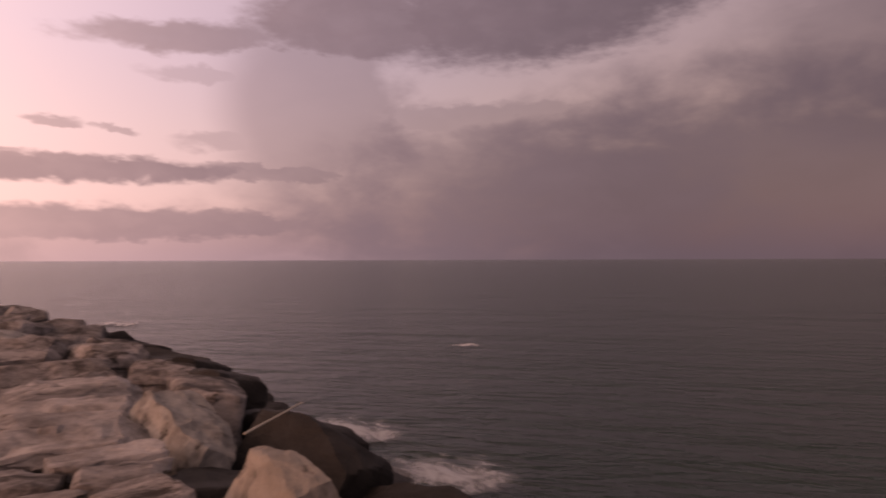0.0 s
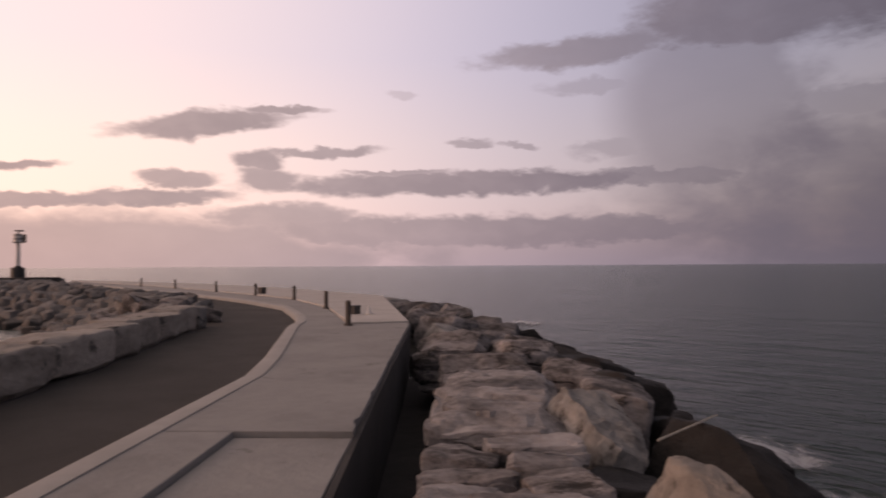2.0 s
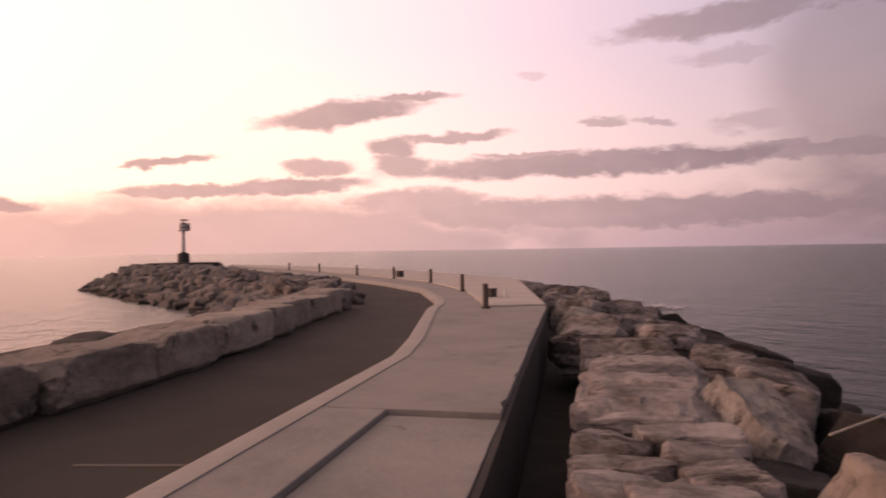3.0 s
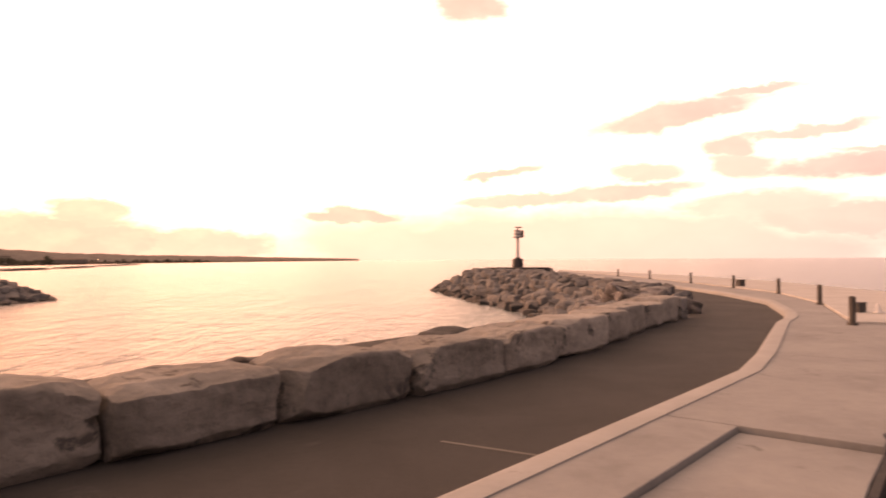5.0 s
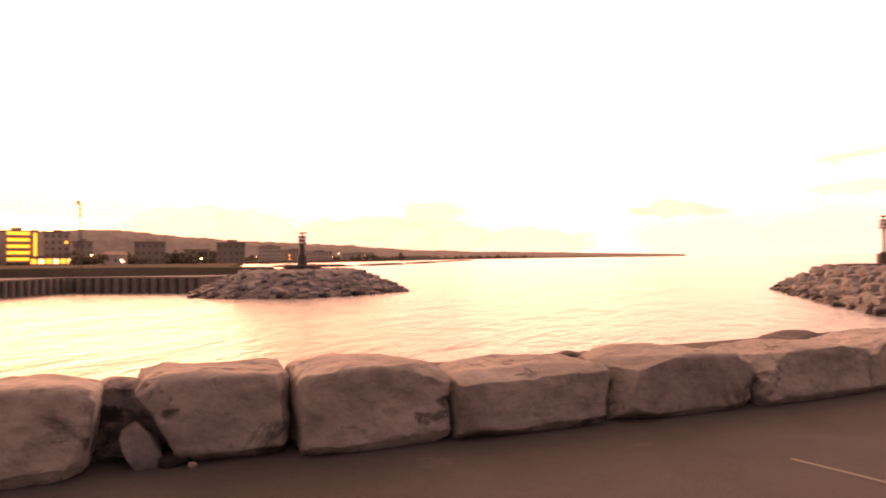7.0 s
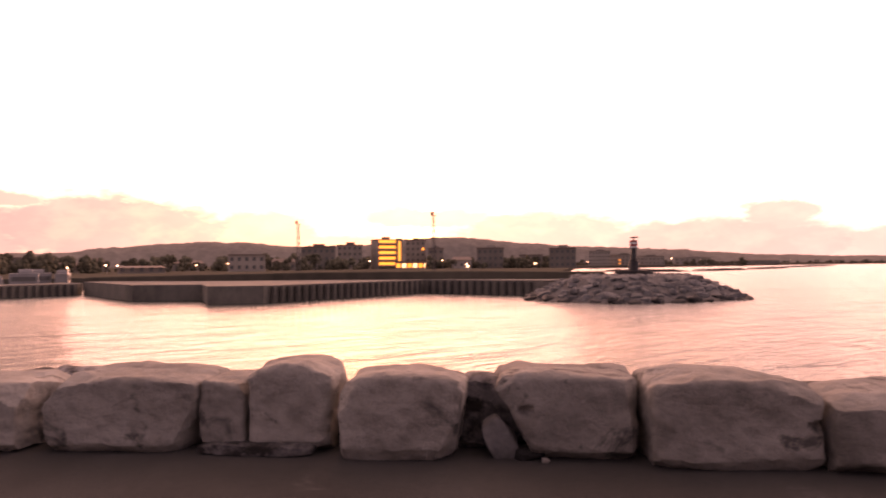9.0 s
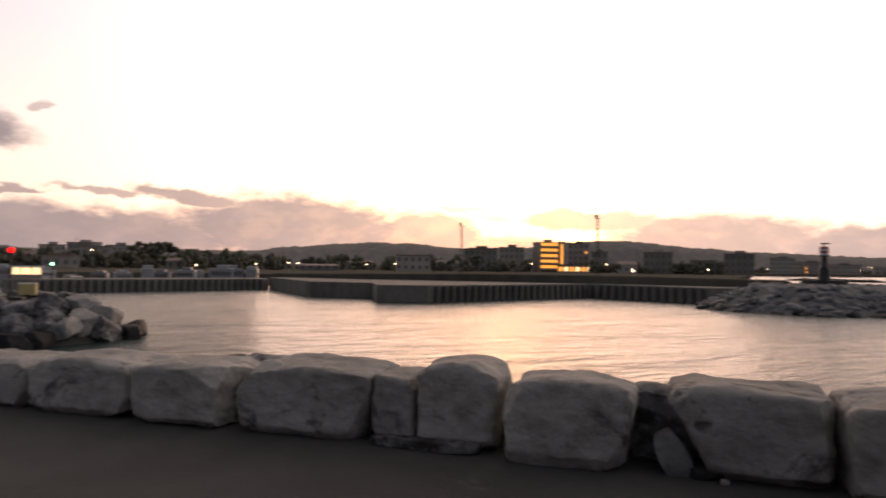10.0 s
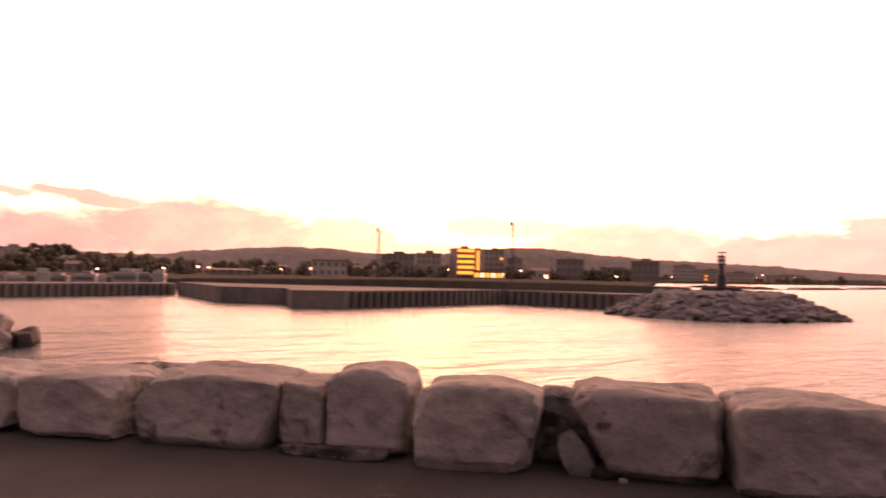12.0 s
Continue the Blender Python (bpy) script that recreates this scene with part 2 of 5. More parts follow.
def water_material():
    m = bpy.data.materials.new("sea_water")
    m.use_nodes = True
    nt = m.node_tree
    nt.nodes.clear()
    T = Tree(nt)
    pos = T.n("ShaderNodeNewGeometry").outputs["Position"]
    a = T.vm("MULTIPLY", T.n("ShaderNodeVectorRotate", {"rotation_type": "Z_AXIS"}, Vector=pos, Angle=radians(-4)).outputs[0], (1.0, 0.32, 1.0)).outputs[0]
    swell = T.noise(a, 0.10, 3.0, 0.5, 0.4)
    chop = T.noise(a, 0.55, 4.0, 0.6, 0.5)
    ripple = T.noise(a, 2.4, 4.0, 0.6, 0.3)
    h = T.m("ADD", T.m("MULTIPLY", swell, 1.7), T.m("ADD", T.m("MULTIPLY", chop, 0.95), T.m("MULTIPLY", ripple, 0.46)))
    bn = T.n("ShaderNodeBump", Strength=0.75, Distance=1.0, Height=h)
    col = T.mix(T.noise(a, 0.02, 3.0), (0.010, 0.029, 0.026), (0.020, 0.045, 0.040))
    b = T.n("ShaderNodeBsdfPrincipled", Base_Color=col, Roughness=0.2, IOR=1.33, Normal=bn.outputs[0])
    nt.links.new(b.outputs[0], T.n("ShaderNodeOutputMaterial").inputs[0])
    return m


WATER = water_material()


def foam_material():
    m = bpy.data.materials.new("sea_foam")
    m.use_nodes = True
    nt = m.node_tree
    nt.nodes.clear()
    T = Tree(nt)
    pos = T.n("ShaderNodeTexCoord").outputs["Object"]
    sep = T.n("ShaderNodeSeparateXYZ", i0=pos)
    r = T.m("SQRT", T.m("ADD", T.m("POWER", sep.outputs[0], 2.0), T.m("POWER", sep.outputs[1], 2.0)))
    lace = T.m("ADD", T.noise(pos, 2.2, 6.0, 0.7, 1.2), T.m("MULTIPLY", r, -0.5))
    a = T.n("ShaderNodeMapRange", {"interpolation_type": "SMOOTHSTEP"}, i0=lace, i1=0.12, i2=0.5).outputs[0]
    b = T.n("ShaderNodeBsdfPrincipled", Base_Color=(0.5, 0.53, 0.55, 1), Roughness=0.8, Alpha=T.m("MULTIPLY", a, 0.85))
    nt.links.new(b.outputs[0], T.n("ShaderNodeOutputMaterial").inputs[0])
    return m


FOAM = foam_material()
CONCRETE = material("pale_concrete", [(0.17, 0.167, 0.16), (0.25, 0.245, 0.235), (0.31, 0.305, 0.29)], 0.6, 0.85, 0.3, 14, spots=((0.11, 0.107, 0.10), 0.38, 1.3))
# Far darker than the promenade: the trench shade is in this colour.
CONCRETE_WALL = material("stained_shaded_concrete", [(0.02, 0.018, 0.017), (0.034, 0.031, 0.029), (0.065, 0.06, 0.056)], 0.9, 0.9, 0.5, 9, stretch=(1, 1, 0.5), spots=((0.035, 0.032, 0.03), 0.44, 1.2))
KERB = material("kerb_concrete", [(0.27, 0.265, 0.25), (0.36, 0.35, 0.335)], 1.1, 0.85, 0.2, 16, spots=((0.19, 0.185, 0.18), 0.36, 2.2))
PARAPET = material("pale_parapet_concrete", [(0.34, 0.325, 0.30), (0.43, 0.41, 0.385), (0.50, 0.48, 0.45)], 0.7, 0.85, 0.2, 14, spots=((0.25, 0.235, 0.215), 0.37, 1.6))
ASPHALT = material("worn_asphalt", [(0.036, 0.032, 0.029), (0.055, 0.050, 0.046), (0.075, 0.069, 0.064)], 0.5, 0.9, 0.35, 40, spots=((0.09, 0.086, 0.082), 0.36, 0.6), fine=30, specular=0.25)
ROCK = material("limestone_boulder", [(0.03, 0.027, 0.026), (0.07, 0.063, 0.06), (0.255, 0.238, 0.233), (0.37, 0.35, 0.343)], 0.9, 0.9, 0.9, 6, stretch=(1.25, 0.85, 1.6), vary=0.22, spots=((0.036, 0.03, 0.027), 0.45, 1.2), own=True, specular=0.25)
ROCK_PLATE = material("limestone_plate", [(0.05, 0.045, 0.043), (0.17, 0.158, 0.154), (0.36, 0.34, 0.333), (0.46, 0.435, 0.427)], 0.9, 0.9, 0.9, 6, stretch=(1.15, 0.85, 1.5), vary=0.12, spots=((0.05, 0.042, 0.038), 0.36, 1.3), own=True, specular=0.25)
ROCK_PALE = material("pale_limestone_block", [(0.15, 0.132, 0.116), (0.285, 0.258, 0.232), (0.40, 0.368, 0.335)], 0.8, 0.9, 1.0, 5, vary=0.18, spots=((0.10, 0.09, 0.082), 0.43, 1.6), own=True, specular=0.2)
ROCK_WHITE = material("white_quarry_stone", [(0.10, 0.095, 0.09), (0.24, 0.235, 0.225), (0.36, 0.35, 0.335)], 1.6, 0.9, 0.9, 5, vary=0.08, spots=((0.06, 0.055, 0.05), 0.45, 2.4), own=True, specular=0.25)
ROCK_DARK = material("wet_dark_boulder", [(0.009, 0.008, 0.007), (0.019, 0.017, 0.016), (0.038, 0.035, 0.033)], 1.5, 0.7, 1.0, 5, stretch=(1, 1, 2), vary=0.25, own=True, specular=0.3)
# Near-black, so that the shade between boulders is part of the colour.
RUBBLE = material("shade_darkened_rubble", [(0.02, 0.018, 0.016), (0.05, 0.046, 0.042)], 1.2, 0.95, 1.0, 3)
RUBBLE_PALE = material("weathered_rubble", [(0.05, 0.047, 0.045), (0.13, 0.125, 0.12), (0.22, 0.21, 0.205)], 0.9, 0.95, 1.0, 3, specular=0.2)
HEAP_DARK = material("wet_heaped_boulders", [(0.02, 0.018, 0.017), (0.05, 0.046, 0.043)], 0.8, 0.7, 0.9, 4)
HEAP_ROCK = material("heaped_boulders", [(0.07, 0.067, 0.064), (0.17, 0.165, 0.16), (0.29, 0.28, 0.27)], 0.5, 0.9, 0.9, 4, spots=((0.05, 0.046, 0.043), 0.4, 1.5), specular=0.25)
STEEL_DARK = material("dark_painted_steel", [(0.02, 0.02, 0.022), (0.05, 0.048, 0.046)], 3.0, 0.55, 0.1, vary=0.1)
STEEL_RUST = material("weathered_brown_steel", [(0.05, 0.04, 0.034), (0.10, 0.082, 0.07)], 4.0, 0.7, 0.2, vary=0.15)
STEEL_GREY = material("galvanised_steel", [(0.22, 0.22, 0.22), (0.32, 0.32, 0.32)], 3.0, 0.5, 0.1, metallic=0.5)
PAINT_RED = material("red_paint", [(0.35, 0.03, 0.025), (0.45, 0.05, 0.04)], 3.0, 0.5, 0.1)
PAINT_WHITE = material("white_paint", [(0.62, 0.61, 0.59), (0.76, 0.75, 0.73)], 2.0, 0.5, 0.1)
PAINT_YELLOW = material("yellow_sign_paint", [(0.5, 0.38, 0.16), (0.6, 0.47, 0.22)], 2.0, 0.5, 0.1)
# Pale colour of the rod that draws a boulder's lit edge.
EDGE_PALE = material("pale_lit_edge", [(0.4, 0.36, 0.3), (0.55, 0.5, 0.43)], 4.0, 0.8, 0.3)
# Hill colour lifted to hold the aerial haze.
HILL = material("wooded_hill_haze_tint", [(0.17, 0.15, 0.13), (0.235, 0.205, 0.18), (0.30, 0.265, 0.235)], 0.03, 0.95, 0.0, specular=0.0)
# Foliage colour raised to take in the haze over the town.
LEAF = material("dark_foliage", [(0.085, 0.078, 0.055), (0.13, 0.12, 0.085)], 0.5, 0.9, 0.0, vary=0.2, specular=0.1)
BARK = material("bark", [(0.05, 0.04, 0.03), (0.09, 0.075, 0.06)], 1.0, 0.9, 0.3)
LAND = material("dry_ground", [(0.07, 0.06, 0.047), (0.11, 0.096, 0.076), (0.15, 0.13, 0.10)], 0.06, 0.95, 0.0, specular=0.0)
QUAY = material("quay_concrete", [(0.12, 0.105, 0.088), (0.19, 0.168, 0.142), (0.25, 0.222, 0.19)], 0.3, 0.9, 0.3, 3, stretch=(1, 1, 0.5), specular=0.1)
QUAY_TOP = material("quay_deck", [(0.13, 0.12, 0.105), (0.2, 0.185, 0.165)], 0.3, 0.9, 0.2, 3, specular=0.1)
QUAY_DARK = material("dark_quay_pile", [(0.045, 0.038, 0.032), (0.09, 0.078, 0.066)], 0.8, 0.9, 0.3, 3)
PLASTER_WARM = material("warm_plaster", [(0.3, 0.26, 0.2), (0.4, 0.35, 0.27)], 0.3, 0.9, 0.1)
GLOW_LAMP_SOFT = material("lit_shop_window", [(0.8, 0.7, 0.5), (0.9, 0.8, 0.6)], 1.0, 0.6, 0.0, emit=((1.0, 0.82, 0.46), 0.9))
PLASTER = material("plaster", [(0.27, 0.235, 0.20), (0.37, 0.33, 0.285)], 0.3, 0.9, 0.1, vary=0.3, specular=0.1)
ROOF = material("roof_tiles", [(0.15, 0.105, 0.085), (0.24, 0.17, 0.14)], 0.8, 0.9, 0.3, vary=0.2)
# Glass paled too, for the lower window contrast that haze gives.
GLASS_DARK = material("dark_window_glass", [(0.10, 0.094, 0.088), (0.14, 0.132, 0.124)], 0.6, 0.3, 0.0)
HULL = material("dull_white_hull", [(0.22, 0.22, 0.22), (0.34, 0.34, 0.335)], 0.5, 0.45, 0.0, vary=0.3)
GLOW_WARM = material("lit_window", [(0.5, 0.32, 0.12), (0.6, 0.4, 0.15)], 1.0, 0.6, 0.0, emit=((1.0, 0.45, 0.08), 0.75))
GLOW_LAMP = material("lamp_light", [(0.9, 0.85, 0.7), (0.95, 0.9, 0.8)], 1.0, 0.6, 0.0, emit=((1.0, 0.86, 0.62), 6.0))
GLOW_RED = material("red_signal_light", [(0.9, 0.05, 0.03), (0.95, 0.06, 0.04)], 1.0, 0.6, 0.0, emit=((1.0, 0.012, 0.01), 2.2))
GLOW_GREEN = material("green_signal_light", [(0.1, 0.9, 0.5), (0.15, 0.95, 0.6)], 1.0, 0.6, 0.0, emit=((0.1, 1.0, 0.55), 4.0))

# ---- geometry helpers ----
U, N = Vector((0.628, 0.778, 0)), Vector((-0.778, 0.628, 0))     # along the pier, and across it to the harbour
PIER_YAW = math.atan2(0.778, 0.628)
SEA = -2.2


def W(s, p, z=0.0):
    v = U * s + N * p
    return Vector((v.x, v.y, z))


def mesh_of(bm, name, mat, smooth=None):
    me = bpy.data.meshes.new(name)
    bm.to_mesh(me)
    bm.free()
    for mm in mat if isinstance(mat, (list, tuple)) else [mat]:
        me.materials.append(mm)
    if smooth is not None:
        me.polygons.foreach_set("use_smooth", [True] * len(me.polygons))
        me.set_sharp_from_angle(angle=radians(smooth))
    return me


def part(name, bm, mat, parent=None, label="", smooth=None):
    ob = new(name, mesh_of(bm, name, mat, smooth))
    if parent:
        ob.parent = parent
    return tagged(ob, label)


def empty(name, m, label, category, group="", kind=""):
    ob = new(name)
    ob.empty_display_size = 0.2
    ob.matrix_world = m
    return tagged(ob, label, category, group, kind)


def box_bm(x0, x1, y0, y1, z0, z1, bevel=0.0, bm=None):
    bm = bm or bmesh.new()
    r = bmesh.ops.create_cube(bm, size=1.0, matrix=Matrix.LocRotScale(((x0 + x1) / 2, (y0 + y1) / 2, (z0 + z1) / 2), None, (x1 - x0, y1 - y0, z1 - z0)))
    if bevel:
        bmesh.ops.bevel(bm, geom=list({e for v in r["verts"] for e in v.link_edges}), offset=bevel, segments=2, affect="EDGES", profile=0.6)
    return bm


def tube_bm(a, b, r0, r1=None, sides=12, bm=None):
    bm = bm or bmesh.new()
    a, b = Vector(a), Vector(b)
    m = Matrix.Translation((a + b) / 2) @ (b - a).to_track_quat("Z", "Y").to_matrix().to_4x4()
    bmesh.ops.create_cone(bm, cap_ends=True, segments=sides, radius1=r0, radius2=r0 if r1 is None else r1, depth=(b - a).length, matrix=m)
    return bm


def prism_bm(outline, z0, z1, bevel=0.0, bm=None):
    """A closed outline of (x, y) pulled up from z0 to z1 (numbers, or z1 a list for each corner)."""
    bm = bm or bmesh.new()
    tops = z1 if isinstance(z1, (list, tuple)) else [z1] * len(outline)
    lo = [bm.verts.new((x, y, z0)) for x, y in outline]
    hi = [bm.verts.new((x, y, t)) for (x, y), t in zip(outline, tops)]
    k = len(outline)
    top = bm.faces.new(hi)
    bm.faces.new(lo[::-1])
    for i in range(k):
        bm.faces.new((lo[i], lo[(i + 1) % k], hi[(i + 1) % k], hi[i]))
    bmesh.ops.recalc_face_normals(bm, faces=bm.faces[:])
    if bevel:
        bmesh.ops.bevel(bm, geom=list(top.edges), offset=bevel, segments=2, affect="EDGES", profile=0.6)
    return bm


def xy(pts):
    return [(v[0], v[1]) for v in pts]


def ball_grid(cuts):
    bm = bmesh.new()
    bmesh.ops.create_cube(bm, size=2.0)
    bmesh.ops.subdivide_edges(bm, edges=bm.edges[:], cuts=cuts, use_grid_fill=True)
    v = np.array([p.co[:] for p in bm.verts])
    f = [[p.index for p in q.verts] for q in bm.faces]
    bm.free()
    return v, f


GRIDS = {c: ball_grid(c) for c in (3, 6, 10, 16, 30)}


def rock_mesh(name, size, seed, mat, cuts=6, boxy=5.0, facets=7, rough=0.06, ledges=0.0, chop=(0.72, 0.95), taper=0.0, lean=0.0, dents=(), undercut=0.0, crown=()):
    """A quarried boulder: a box with broken facets, uneven faces and, where asked, bedding ledges (metres). size: full lengths."""
    rng = np.random.default_rng(seed)
    v, f = GRIDS[cuts]
    v = v / (np.abs(v) ** boxy).sum(1, keepdims=True) ** (1 / boxy)
    for _ in range(facets):
        nrm = rng.normal(size=3)
        nrm /= np.linalg.norm(nrm)
        reach = (v @ nrm).max()
        over = np.maximum(0, v @ nrm - rng.uniform(*chop) * reach)
        v = v - over[:, None] * nrm
    if taper or lean:
        low = 0.5 - 0.5 * v[:, 2]
        v[:, 0] = v[:, 0] * (1 - taper * low) + lean * low
    if undercut:
        v[:, 1] += undercut * np.clip((-0.6 - v[:, 2]) / 0.4, 0, 1) * (v[:, 1] < 0)
    if crown:
        v[:, 2] += np.interp(v[:, 0], [c[0] for c in crown], [c[1] for c in crown]) * np.clip(v[:, 2], 0, 1)
    v = v * (np.array(size) / 2)
    for dx, dz, rad, deep in dents:
        near = np.exp(-(((v[:, 0] - dx) / rad) ** 2 + ((v[:, 2] - dz) / (rad * 0.7)) ** 2) ** 2) * (v[:, 1] < 0)
        v[:, 1] += near * deep
    off = Vector(rng.uniform(-50, 50, 3))
    small = float(min(size))
    amp = rough * small
    k = 1.5 / max(0.3, small)
    out = []
    for p in v:
        q = Vector(p) * k + off
        d = noise.noise_vector(q) * amp + noise.noise_vector(q * 2.7) * amp * 0.5 + noise.noise_vector(q * 7.0) * amp * 0.28
        p = Vector(p) + d
        if ledges:
            g = 4.4 * (noise.noise(Vector((p.x * 1.2, p.y * 0.3, 0)) + off) + 0.25 * noise.noise(Vector((p.x * 2.4, p.y * 1.1, 0)) + off))
            step = min(1.0, max(0.0, (g - math.floor(g) - 0.3) / 0.4))
            p.z += (math.floor(g) + step * step * (3 - 2 * step)) * ledges * 1.35
            band = 1.0 if (p.z * 3.1 + 0.3 * noise.noise(q * 0.6) + off.x) % 1.0 < 0.3 else 0.0
            p.x *= 1 - 0.06 * band
            p.y *= 1 - 0.08 * band
        out.append(p)
    me = bpy.data.meshes.new(name)
    me.from_pydata(out, [], f)
    me.materials.append(mat)
    me.polygons.foreach_set("use_smooth", [True] * len(me.polygons))
    me.set_sharp_from_angle(angle=radians(26))
    return me


def boulder(me, m, label, group, name="boulder"):
    ob = new(name, me)
    ob.matrix_world = m
    return tagged(ob, label, "boulder", group)


# ---- water and ground ----
bm = bmesh.new()
bmesh.ops.create_grid(bm, x_segments=2, y_segments=2, size=4800.0, matrix=Matrix.Translation((0, 0, SEA)))
tagged(part("water", bm, WATER), "dark rippled sea and harbour water", "water", kind="structure")

# far shore: low land with the town on it, from the harbour round to the distant coast
def polar(az, dist):
    return (-math.sin(radians(az)) * dist, math.cos(radians(az)) * dist)


COAST = [(9, 2600), (16, 1700), (24, 1180), (29, 890), (33.5, 715), (37.5, 615), (41.5, 560), (44, 520), (45.2, 170), (50, 124), (58, 116), (66, 114), (74, 118), (79, 128), (84, 140), (90, 142), (97, 142), (104, 142), (112, 142), (125, 140), (140, 170), (150, 400)]
bm = bmesh.new()
near_line, far_line = [], []
for k in range(len(COAST)):
    az, d = COAST[k]
    near_line.append(Vector((*polar(az, d), -0.35)))
    far_line.append(Vector((*polar(az, 3400), -0.35)))
rows = [[bm.verts.new(v + Vector((0, 0, -2.7))) for v in near_line], [bm.verts.new(v) for v in near_line], [bm.verts.new(v) for v in far_line]]
for a, b in zip(rows, rows[1:]):
    for k in range(len(a) - 1):
        bm.faces.new((a[k], a[k + 1], b[k + 1], b[k]))
bmesh.ops.recalc_face_normals(bm, faces=bm.faces[:])
tagged(part("ground", bm, LAND), "low dark shore land behind the harbour", "ground", kind="structure")


def hill_ridge(name, dist, heights, depth, seed):
    """A rounded ridge along an arc; heights: degrees round, degrees of sight."""
    bm = bmesh.new()
    cols = 420
    rows = 7
    grid = []
    for i in range(cols + 1):
        a = heights[0][0] + (heights[-1][0] - heights[0][0]) * i / cols
        e = float(np.interp(a, [q[0] for q in heights], [q[1] for q in heights]))
        e += min(1.0, e) * (0.10 * noise.noise(Vector((a * 0.45, seed, 0))) + 0.07 * noise.noise(Vector((a * 1.6, seed, 4))) + 0.055 * noise.noise(Vector((a * 4.5, seed, 9))))
        line = []
        for j in range(rows):
            q = j / (rows - 1)
            d = dist + (q - 0.5) * depth
            up = max(0.0, math.sin(math.pi * q)) ** 0.7
            x, y = polar(a, d)
            line.append(bm.verts.new((x, y, -3 + (1.6 + 3 + math.tan(radians(max(0.05, e))) * dist) * up)))
        grid.append(line)
    for i in range(cols):
        for j in range(rows - 1):
            bm.faces.new((grid[i][j], grid[i + 1][j], grid[i + 1][j + 1], grid[i][j + 1]))
    bmesh.ops.recalc_face_normals(bm, faces=bm.faces[:])
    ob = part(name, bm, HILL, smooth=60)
    return tagged(ob, "wooded hills on the far skyline, haze put into their colour", "hill", kind="structure")


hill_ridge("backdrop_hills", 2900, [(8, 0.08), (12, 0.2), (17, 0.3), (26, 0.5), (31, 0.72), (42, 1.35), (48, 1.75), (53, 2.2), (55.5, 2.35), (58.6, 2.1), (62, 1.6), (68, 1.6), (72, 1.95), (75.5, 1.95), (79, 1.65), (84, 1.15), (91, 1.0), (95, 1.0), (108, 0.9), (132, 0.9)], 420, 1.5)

# ---- pier body, road, kerb, promenade ----
BLOCK_LINE = [(-45, 6.6), (-9.4, 6.5), (-5.5, 6.4), (-1.4, 6.4), (2.7, 6.15), (6.5, 5.95), (10.4, 6.1), (15.3, 6.9), (19.9, 7.5)]
KERB_LINE = [W(-45, 3.24), W(0, 3.24), W(5.5, 3.24), W(10.3, 3.24), Vector((4.96, 11.77, 0)), Vector((7.85, 17.2, 0)), Vector((8.75, 18.6, 0)), Vector((9.6, 20.4, 0)), Vector((11.4, 25.5, 0)), Vector((12.15, 31.5, 0)), Vector((12.4, 37, 0)), Vector((12.4, 60, 0)), Vector((11, 84, 0))]
WALL_LINE = [W(-45, 0.6), W(0, 0.84), W(5.07, 0.98), W(8.8, 1.13), W(15.35, 1.34), Vector((11.02, 16.05, 0)), Vector((18.97, 30.05, 0)), Vector((20.6, 45, 0)), Vector((20, 62, 0)), Vector((17.5, 80, 0)), Vector((14, 92, 0))]
ROAD_Z = -0.15

road_left = [W(s, p + 0.5) for s, p in BLOCK_LINE] + [Vector((8.6, 27, 0)), Vector((9.6, 36, 0)), Vector((9.8, 60, 0)), Vector((9.2, 84, 0))]
tagged(part("road", prism_bm(xy(KERB_LINE + road_left[::-1]), -2.9, ROAD_Z), ASPHALT), "worn dark asphalt road along the pier", "road", kind="structure")


def offset_line(line, d):
    """The line moved sideways (to its left) by d."""
    out = []
    for i, v in enumerate(line):
        a = line[max(0, i - 1)]
        b = line[min(len(line) - 1, i + 1)]
        t = (b - a).normalized()
        out.append(v + Vector((-t.y, t.x, 0)) * d)
    return out


kerb_in = offset_line(KERB_LINE, -0.32)
kerb_mid = offset_line(KERB_LINE, -0.10)


def strip_bm(sections):
    """Quads between neighbouring lines of equally many points."""
    bm = bmesh.new()
    rows = [[bm.verts.new(v) for v in line] for line in sections]
    for a, b in zip(rows, rows[1:]):
        for i in range(len(a) - 1):
            bm.faces.new((a[i], a[i + 1], b[i + 1], b[i]))
    bmesh.ops.recalc_face_normals(bm, faces=bm.faces[:])
    return bm


def at_z(line, z):
    return [Vector((v.x, v.y, z)) for v in line]


bm = strip_bm([at_z(KERB_LINE, -0.6), at_z(KERB_LINE, -0.06), at_z(offset_line(KERB_LINE, -0.03), -0.015), at_z(kerb_mid, 0.012), at_z(kerb_in, 0.012), at_z(kerb_in, -0.6)])
tagged(part("kerb", bm, KERB, smooth=40), "pale concrete kerb beside the road", "kerb", kind="structure")

# the promenade is cast in bays with open joints; the first bay has a sunk panel
BAYS = [-45, -30, -20, -12, -5, 1.0, 6.9, 12.35, 19.3]
WALL_P = [(-45, 0.6), (0, 0.84), (5.07, 0.98), (8.8, 1.13), (15.35, 1.34), (19.5, 1.48)]


def wall_p(s):
    for (s0, p0), (s1, p1) in zip(WALL_P, WALL_P[1:]):
        if s <= s1:
            return p0 + (p1 - p0) * (s - s0) / (s1 - s0)
    return WALL_P[-1][1]


promenade = empty("promenade", Matrix(), "pale cracked concrete promenade above the rocks", "pavement", kind="structure")
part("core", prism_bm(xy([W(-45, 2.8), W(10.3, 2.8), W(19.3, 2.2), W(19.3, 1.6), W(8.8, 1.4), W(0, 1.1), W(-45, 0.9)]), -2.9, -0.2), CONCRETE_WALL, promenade)


